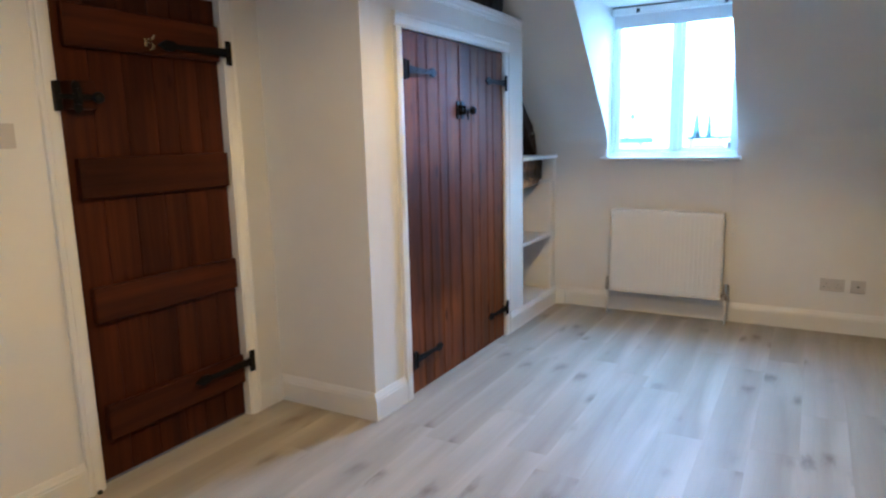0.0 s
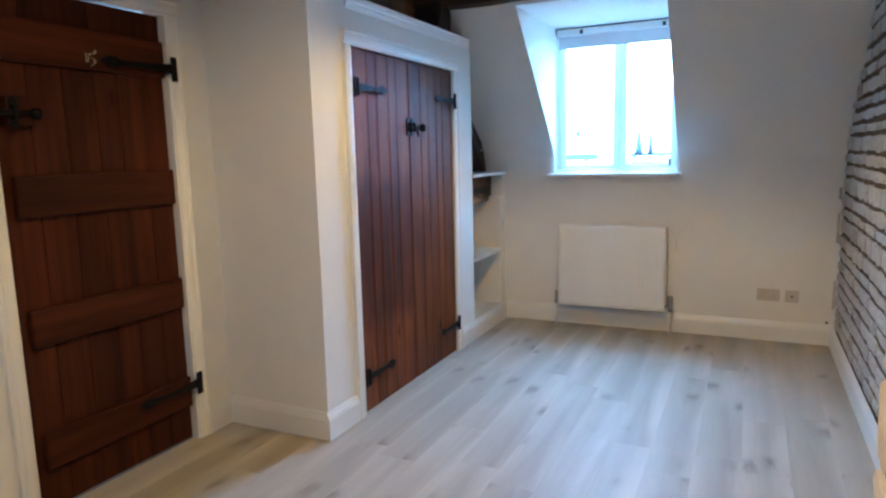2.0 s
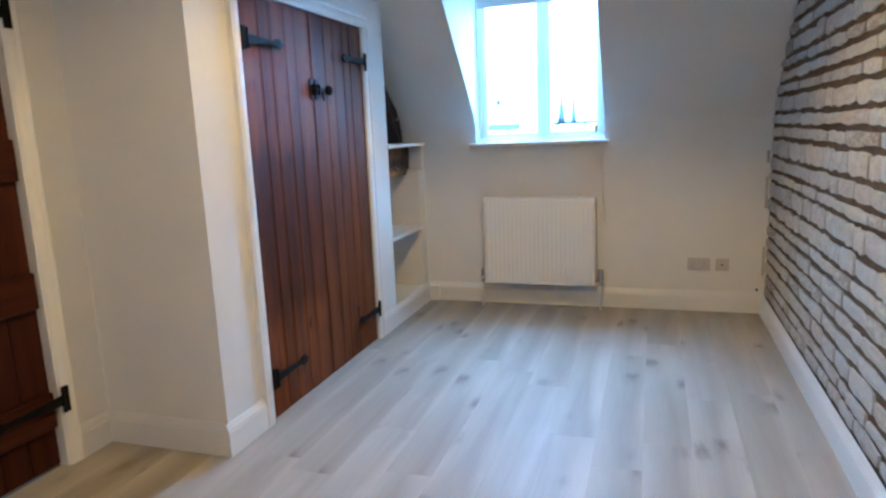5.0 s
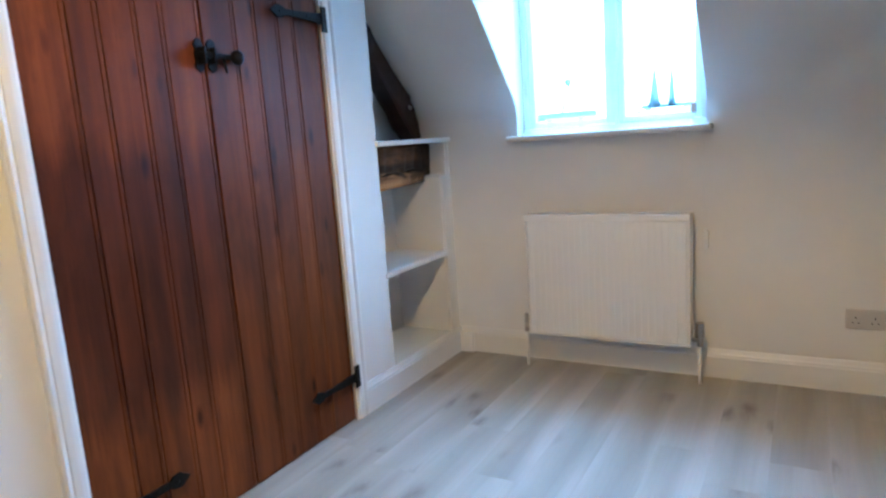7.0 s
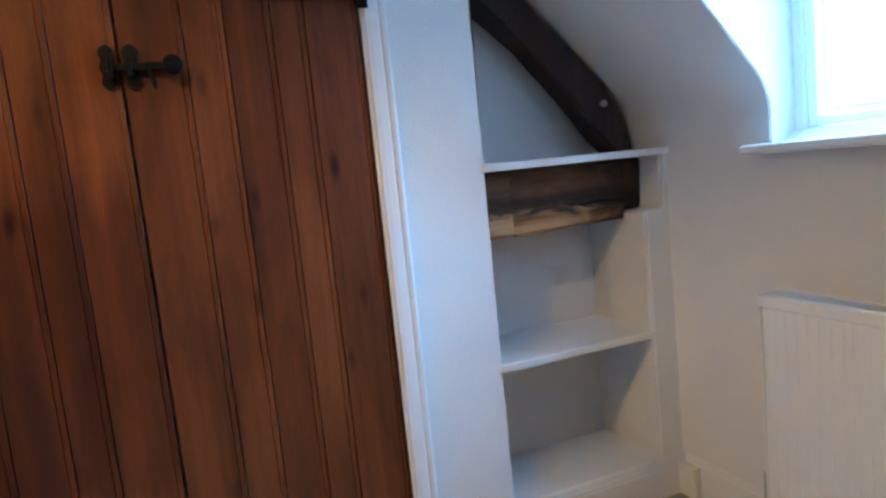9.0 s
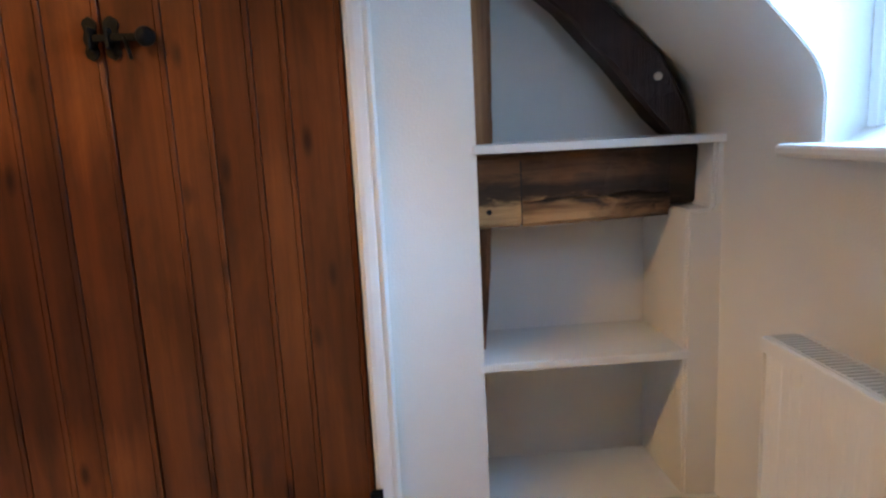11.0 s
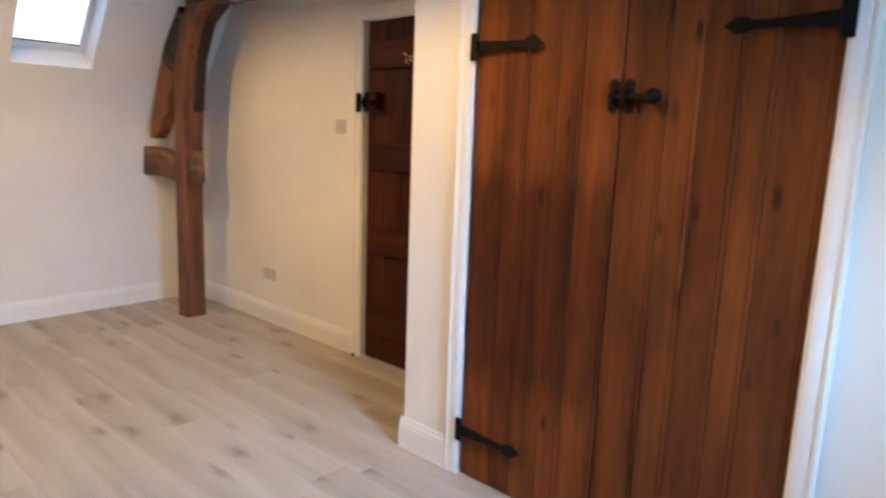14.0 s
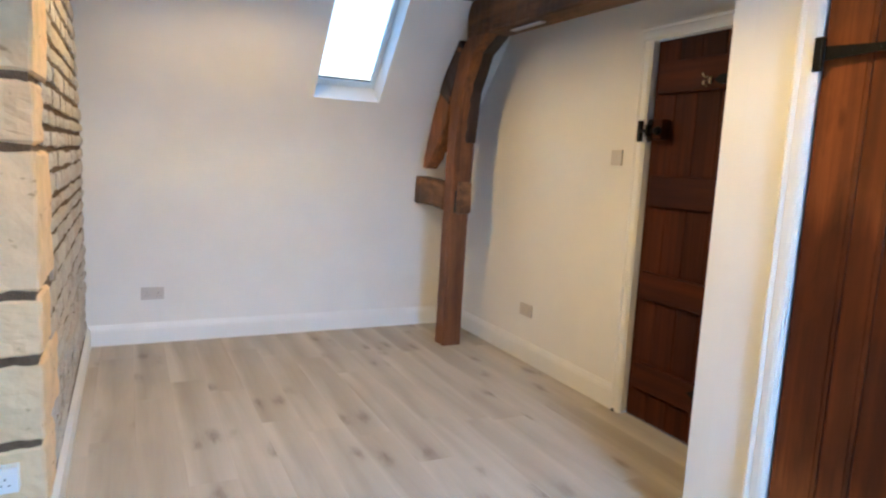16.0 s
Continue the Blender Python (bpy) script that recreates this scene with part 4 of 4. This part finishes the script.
gr = part("grille", box_bm(RX0 + 0.004, RX1 - 0.004, RY + 0.012, RY + 0.018, RZ1 - 0.006, RZ1, 0.001), RAD, rad)
part("grille_bar", box_bm(RX0 + 0.004, RX1 - 0.004, RY + 0.082, RY + 0.090, RZ1 - 0.006, RZ1, 0.001), RAD, gr)
slat_me = mesh_of("slat", box_bm(-0.0028, 0.0028, RY + 0.016, RY + 0.084, RZ1 - 0.006, RZ1 - 0.001), RAD)
for i in range(54):
    s = new("slat", slat_me)
    s.parent = gr
    s.location.x = RX0 + 0.014 + (RX1 - RX0 - 0.028) * i / 53
# black filler between the panels, standing in for the shade behind the slats
part("convector", box_bm(RX0 + 0.02, RX1 - 0.02, RY + 0.0175, RY + 0.0745, RZ0 + 0.03, RZ1 - 0.014), DARK, rad)


def valve(x, big):
    v = thing("radiator_valve", "dull chrome radiator valve with round head on a pipe" if big else "small chrome lockshield radiator valve on a pipe", "valve", "radiator valves")
    part("pipe", tube(bmesh.new(), (x, RY + 0.045, 0.0), (x, RY + 0.045, 0.20), 0.0075), RAD, v, smooth=True)
    part("body", tube(bmesh.new(), (x, RY + 0.045, 0.185), (x, RY + 0.045, 0.235), 0.013), CHROME, v, smooth=True)
    part("tail", tube(bmesh.new(), (x, RY + 0.045, 0.215), (x + (0.04 if x < 0.6 else -0.04), RY + 0.045, 0.215), 0.010), CHROME, v, smooth=True)
    if big:
        part("head", tube(bmesh.new(), (x, RY + 0.045, 0.235), (x, RY + 0.045, 0.30), 0.021, 0.018, 18), CHROME, v, smooth=False)
        part("collar", tube(bmesh.new(), (x, RY + 0.045, 0.228), (x, RY + 0.045, 0.242), 0.020, 0.020, 18), CHROME, v)
    else:
        part("cap", tube(bmesh.new(), (x, RY + 0.045, 0.235), (x, RY + 0.045, 0.285), 0.012, 0.011), CHROME, v)


valve(RX0 - 0.028, False)
valve(RX1 + 0.035, True)


# ---------------------------------------------------------------- sockets and switches
def plate(name, centre, out, w, h, label, category, slots=(), depth=0.010, group="", mat=None):
    """A wall plate with screws and marks. slots: (along, up, width, height, material)."""
    t = thing(name, label, category, group)
    z = Vector((0, 0, 1))
    out = Vector(out)
    side = z.cross(out)
    m = Matrix((side, z, out)).transposed().to_4x4()
    t.matrix_world = Matrix.Translation(centre) @ m
    part("face_plate", box_bm(-w / 2, w / 2, -h / 2, h / 2, -0.001, depth, 0.002), mat or GREYPLATE, t)
    for nm, a, b, sw, sh, d, smat in slots:
        part(nm, box_bm(a - sw / 2, a + sw / 2, b - sh / 2, b + sh / 2, depth - 0.003, depth + d, 0.0005), smat, t)
    return t


def double_slots():
    out = []
    for s in (-0.036, 0.036):
        out += [("earth_slot", s, 0.006, 0.005, 0.008, 0.0006, DARK), ("live_slot", s - 0.011, -0.016, 0.007, 0.004, 0.0006, DARK), ("neutral_slot", s + 0.011, -0.016, 0.007, 0.004, 0.0006, DARK),
                ("rocker", s * 0.36, 0.026, 0.010, 0.018, 0.003, GREYPLATE)]
    return out


SOCK = "cream grey double power socket"
plate("double_socket", (1.985, Y_W, 0.333), (0, -1, 0), 0.146, 0.086, SOCK + " on the plastered window wall", "socket", double_slots(), group="power sockets")
plate("aerial_socket", (2.135, Y_W, 0.331), (0, -1, 0), 0.086, 0.086, "cream grey single aerial socket on the wall", "socket", [("aerial_hole", 0, 0, 0.012, 0.012, 0.001, DARK)])
plate("double_socket", (X_DOOR, -2.055, 0.362), (1, 0, 0), 0.146, 0.086, SOCK + " beside the ledged door", "socket", double_slots(), group="power sockets")
plate("double_socket", (1.72, Y_S, 0.352), (0, 1, 0), 0.146, 0.086, SOCK + " under the roof window", "socket", double_slots(), group="power sockets")
plate("light_switch", (X_DOOR, -1.252, 1.432), (1, 0, 0), 0.086, 0.086, "cream grey light switch beside the door", "switch", [("rocker", 0, 0, 0.016, 0.028, 0.003, GREYPLATE)])
plate("double_socket", (2.272, Y_STEP - 0.002, 0.270), (0, 1, 0), 0.146, 0.086, "white surface-mounted double socket on pale limestone", "socket", double_slots(), 0.036, "power sockets", PLASTIC)
tagged(part("cable_trunking", box_bm(2.264, 2.288, Y_STEP - 0.002, Y_STEP + 0.014, SK_H, 0.226, 0.002), PLASTIC, None, "short white cable trunking below the socket"), category="trunking")

# small bits along the walls
for za, zb in ((0.26, 0.46), (0.72, 0.93), (1.02, 1.10)):
    structure("trim_batten", box_bm(X_B2 - 0.020, X_B2 - 0.004, Y_W - 0.010, Y_W - 0.001, za, zb, 0.002), LIME, "thin bare wood batten in the wall corner", "trim")
tagged(part("cable_stub", tube(bmesh.new(), (X_B2 - 0.045, Y_W - 0.024, 0.165), (X_B2 - 0.045, Y_W - 0.001, 0.165), 0.008, 0.007, 10), DARK, None, "short black cable stub above the skirting"), category="cable")
tagged(part("door_stop", ball(bmesh.new(), (X_DOOR + 0.030, DY0 - 0.045, 0.009), 0.011, 1, 1, 0.8), DARK, None, "small dark stop on the floor by the door"), category="door stop")

# ceiling lamps
for lx, ly, lz in LAMPS:
    cl = thing("ceiling_lamp", "small white pendant lampholder giving warm light", "lamp", "ceiling lamps")
    part("ceiling_rose", tube(bmesh.new(), (lx, ly, Z_TOP - 0.02), (lx, ly, Z_TOP), 0.05, 0.06, 24), PLASTIC, cl)
    part("flex", tube(bmesh.new(), (lx, ly, lz + 0.13), (lx, ly, Z_TOP - 0.02), 0.003, 0.003, 8), PLASTIC, cl)
    part("lampholder", tube(bmesh.new(), (lx, ly, lz + 0.11), (lx, ly, lz + 0.135), 0.016, 0.012, 12), PLASTIC, cl)

# ---------------------------------------------------------------- floor planks
floor = bpy.data.objects["floor"]
rnd = random.Random(11)
PW = 0.193
x = -0.66
while x < 2.45:
    y = -3.25 - rnd.uniform(0.0, 1.1)
    x1 = min(x + PW, 2.48)
    while y < 2.62:
        ln = 1.285
        a, b = max(y, -3.25), min(y + ln, 2.65)
        if b - a > 0.02:
            c = Vector(((x + x1) / 2, (a + b) / 2, 0))
            hx, hy = (x1 - x) / 2 - 0.0002, (b - a) / 2 - 0.0002
            e = 0.0003
            bm = bmesh.new()
            lo = [bm.verts.new((sx * hx, sy * hy, -0.011)) for sx, sy in ((-1, -1), (1, -1), (1, 1), (-1, 1))]
            mid = [bm.verts.new((sx * hx, sy * hy, -e * 0.7)) for sx, sy in ((-1, -1), (1, -1), (1, 1), (-1, 1))]
            hi = [bm.verts.new((sx * (hx - e), sy * (hy - e), 0.0)) for sx, sy in ((-1, -1), (1, -1), (1, 1), (-1, 1))]
            for i in range(4):
                bm.faces.new((lo[i], lo[(i + 1) % 4], mid[(i + 1) % 4], mid[i]))
                bm.faces.new((mid[i], mid[(i + 1) % 4], hi[(i + 1) % 4], hi[i]))
            bm.faces.new(hi)
            ob = part("plank", bm, PLANK, floor)
            ob.location = c
        y += ln
    x += PW

# ---------------------------------------------------------------- limestone quoins at the step of the stone wall
QZ = [0.02, 0.368, 0.655, 0.872, 1.342, 1.560, 2.08, Z_TOP]
QW = [0.30, 0.46, 0.26, 0.40, 0.24, 0.42, 0.30]


def rough_block(w, d, h, seed, amp=0.006, inset=0.010):
    """Stone of width w (y), depth d (x) and height h, worn at the edges."""
    bm = bmesh.new()
    bmesh.ops.create_cube(bm, size=1.0)
    bmesh.ops.scale(bm, vec=(d, w, h), verts=bm.verts[:])
    bmesh.ops.bevel(bm, geom=bm.edges[:], offset=inset, segments=1, affect="EDGES")
    long = [e for e in bm.edges if e.calc_length() > 0.05]
    bmesh.ops.subdivide_edges(bm, edges=long, cuts=10, use_grid_fill=True)
    off = Vector((seed * 3.7, seed * 1.9, seed * 5.3))
    for v in bm.verts:
        v.co += noise.noise_vector(v.co * 9 + off) * amp * 0.5 + noise.noise_vector(v.co * 30 + off) * amp * 0.8
    bmesh.ops.recalc_face_normals(bm, faces=bm.faces[:])
    return bm


for i, (za, zb) in enumerate(zip(QZ, QZ[1:])):
    h = zb - za - 0.024
    d = X_B2 - X_B1 + 0.13
    ob = part("quoin_stone", rough_block(QW[i], d, h, i + 1, amp=0.0085, inset=0.010), QUOIN, wall_b1)
    ob.location = (X_B1 + d / 2 - 0.002, Y_STEP - QW[i] / 2 - 0.002, (za + zb) / 2)

# ---------------------------------------------------------------- lime-washed stones of the long wall, in courses
def course_mesh(seed):
    """A stone of unit size, front towards -x, with an uneven outline."""
    bm = bmesh.new()
    r = random.Random(seed)
    ny, nz = 4, 2
    front = {}
    back = {}
    for j in range(nz + 1):
        for i in range(ny + 1):
            edge = i in (0, ny) or j in (0, nz)
            y = -0.5 + i / ny + (r.uniform(-0.022, 0.022) if edge else 0)
            z = -0.5 + j / nz + (r.uniform(-0.09, 0.09) if edge else 0)
            if (i in (0, ny)) and (j in (0, nz)):
                y *= 0.97
                z *= 0.88
            front[i, j] = bm.verts.new((-1.0 + (0.35 if edge else r.uniform(-0.10, 0.15)), y, z))
            if edge:
                back[i, j] = bm.verts.new((0.6, y * 1.01, z * 1.03))
    for j in range(nz):
        for i in range(ny):
            bm.faces.new((front[i, j], front[i, j + 1], front[i + 1, j + 1], front[i + 1, j]))
    loop = [(i, 0) for i in range(ny)] + [(ny, j) for j in range(nz)] + [(i, nz) for i in range(ny, 0, -1)] + [(0, j) for j in range(nz, 0, -1)]
    for a, b in zip(loop, loop[1:] + loop[:1]):
        bm.faces.new((front[a], front[b], back[b], back[a]))
    bmesh.ops.recalc_face_normals(bm, faces=bm.faces[:])
    return mesh_of("stone", bm, LIME)


STONES = [course_mesh(100 + i) for i in range(10)]


def lay(parent, x_face, y0, y1, seed, start_at):
    r = random.Random(seed)
    z = 0.125
    while z < Z_TOP - 0.05:
        h = r.choice((0.070, 0.080, 0.090, 0.100, 0.112)) * r.uniform(0.95, 1.05)
        limit0 = max(y0, SY(z + h / 2) - 0.03 if z > 1.4 else -9)
        limit1 = min(start_at(z + h / 2), WY(z + h / 2) + 0.03 if z > 1.3 else 9)
        y = limit1
        tilt = r.uniform(-1.0, 1.0)
        while y > limit0 + 0.04:
            ln = min(r.choice((0.13, 0.18, 0.22, 0.26, 0.33)) * r.uniform(0.9, 1.1), y - limit0)
            ob = new("stone", r.choice(STONES))
            ob.parent = parent
            ob.location = (x_face + 0.014, y - ln / 2, z + h / 2 + r.uniform(-0.003, 0.003))
            ob.scale = (0.017 + r.uniform(-0.004, 0.006), ln - r.uniform(0.008, 0.020), h - r.uniform(0.020, 0.034))
            ob.rotation_euler = (radians(tilt + r.uniform(-0.7, 0.7)), 0, radians(r.uniform(-1.2, 1.2)))
            y -= ln
        z += h


lay(wall_b2, X_B2, Y_STEP + 0.01, Y_W + 0.0, 21, lambda z: Y_W)


def quoin_edge(z):
    for k in range(len(QW)):
        if QZ[k] <= z < QZ[k + 1]:
            return Y_STEP - QW[k] - 0.012
    return Y_STEP - 0.3


lay(wall_b1, X_B1, Y_S, Y_STEP, 22, quoin_edge)
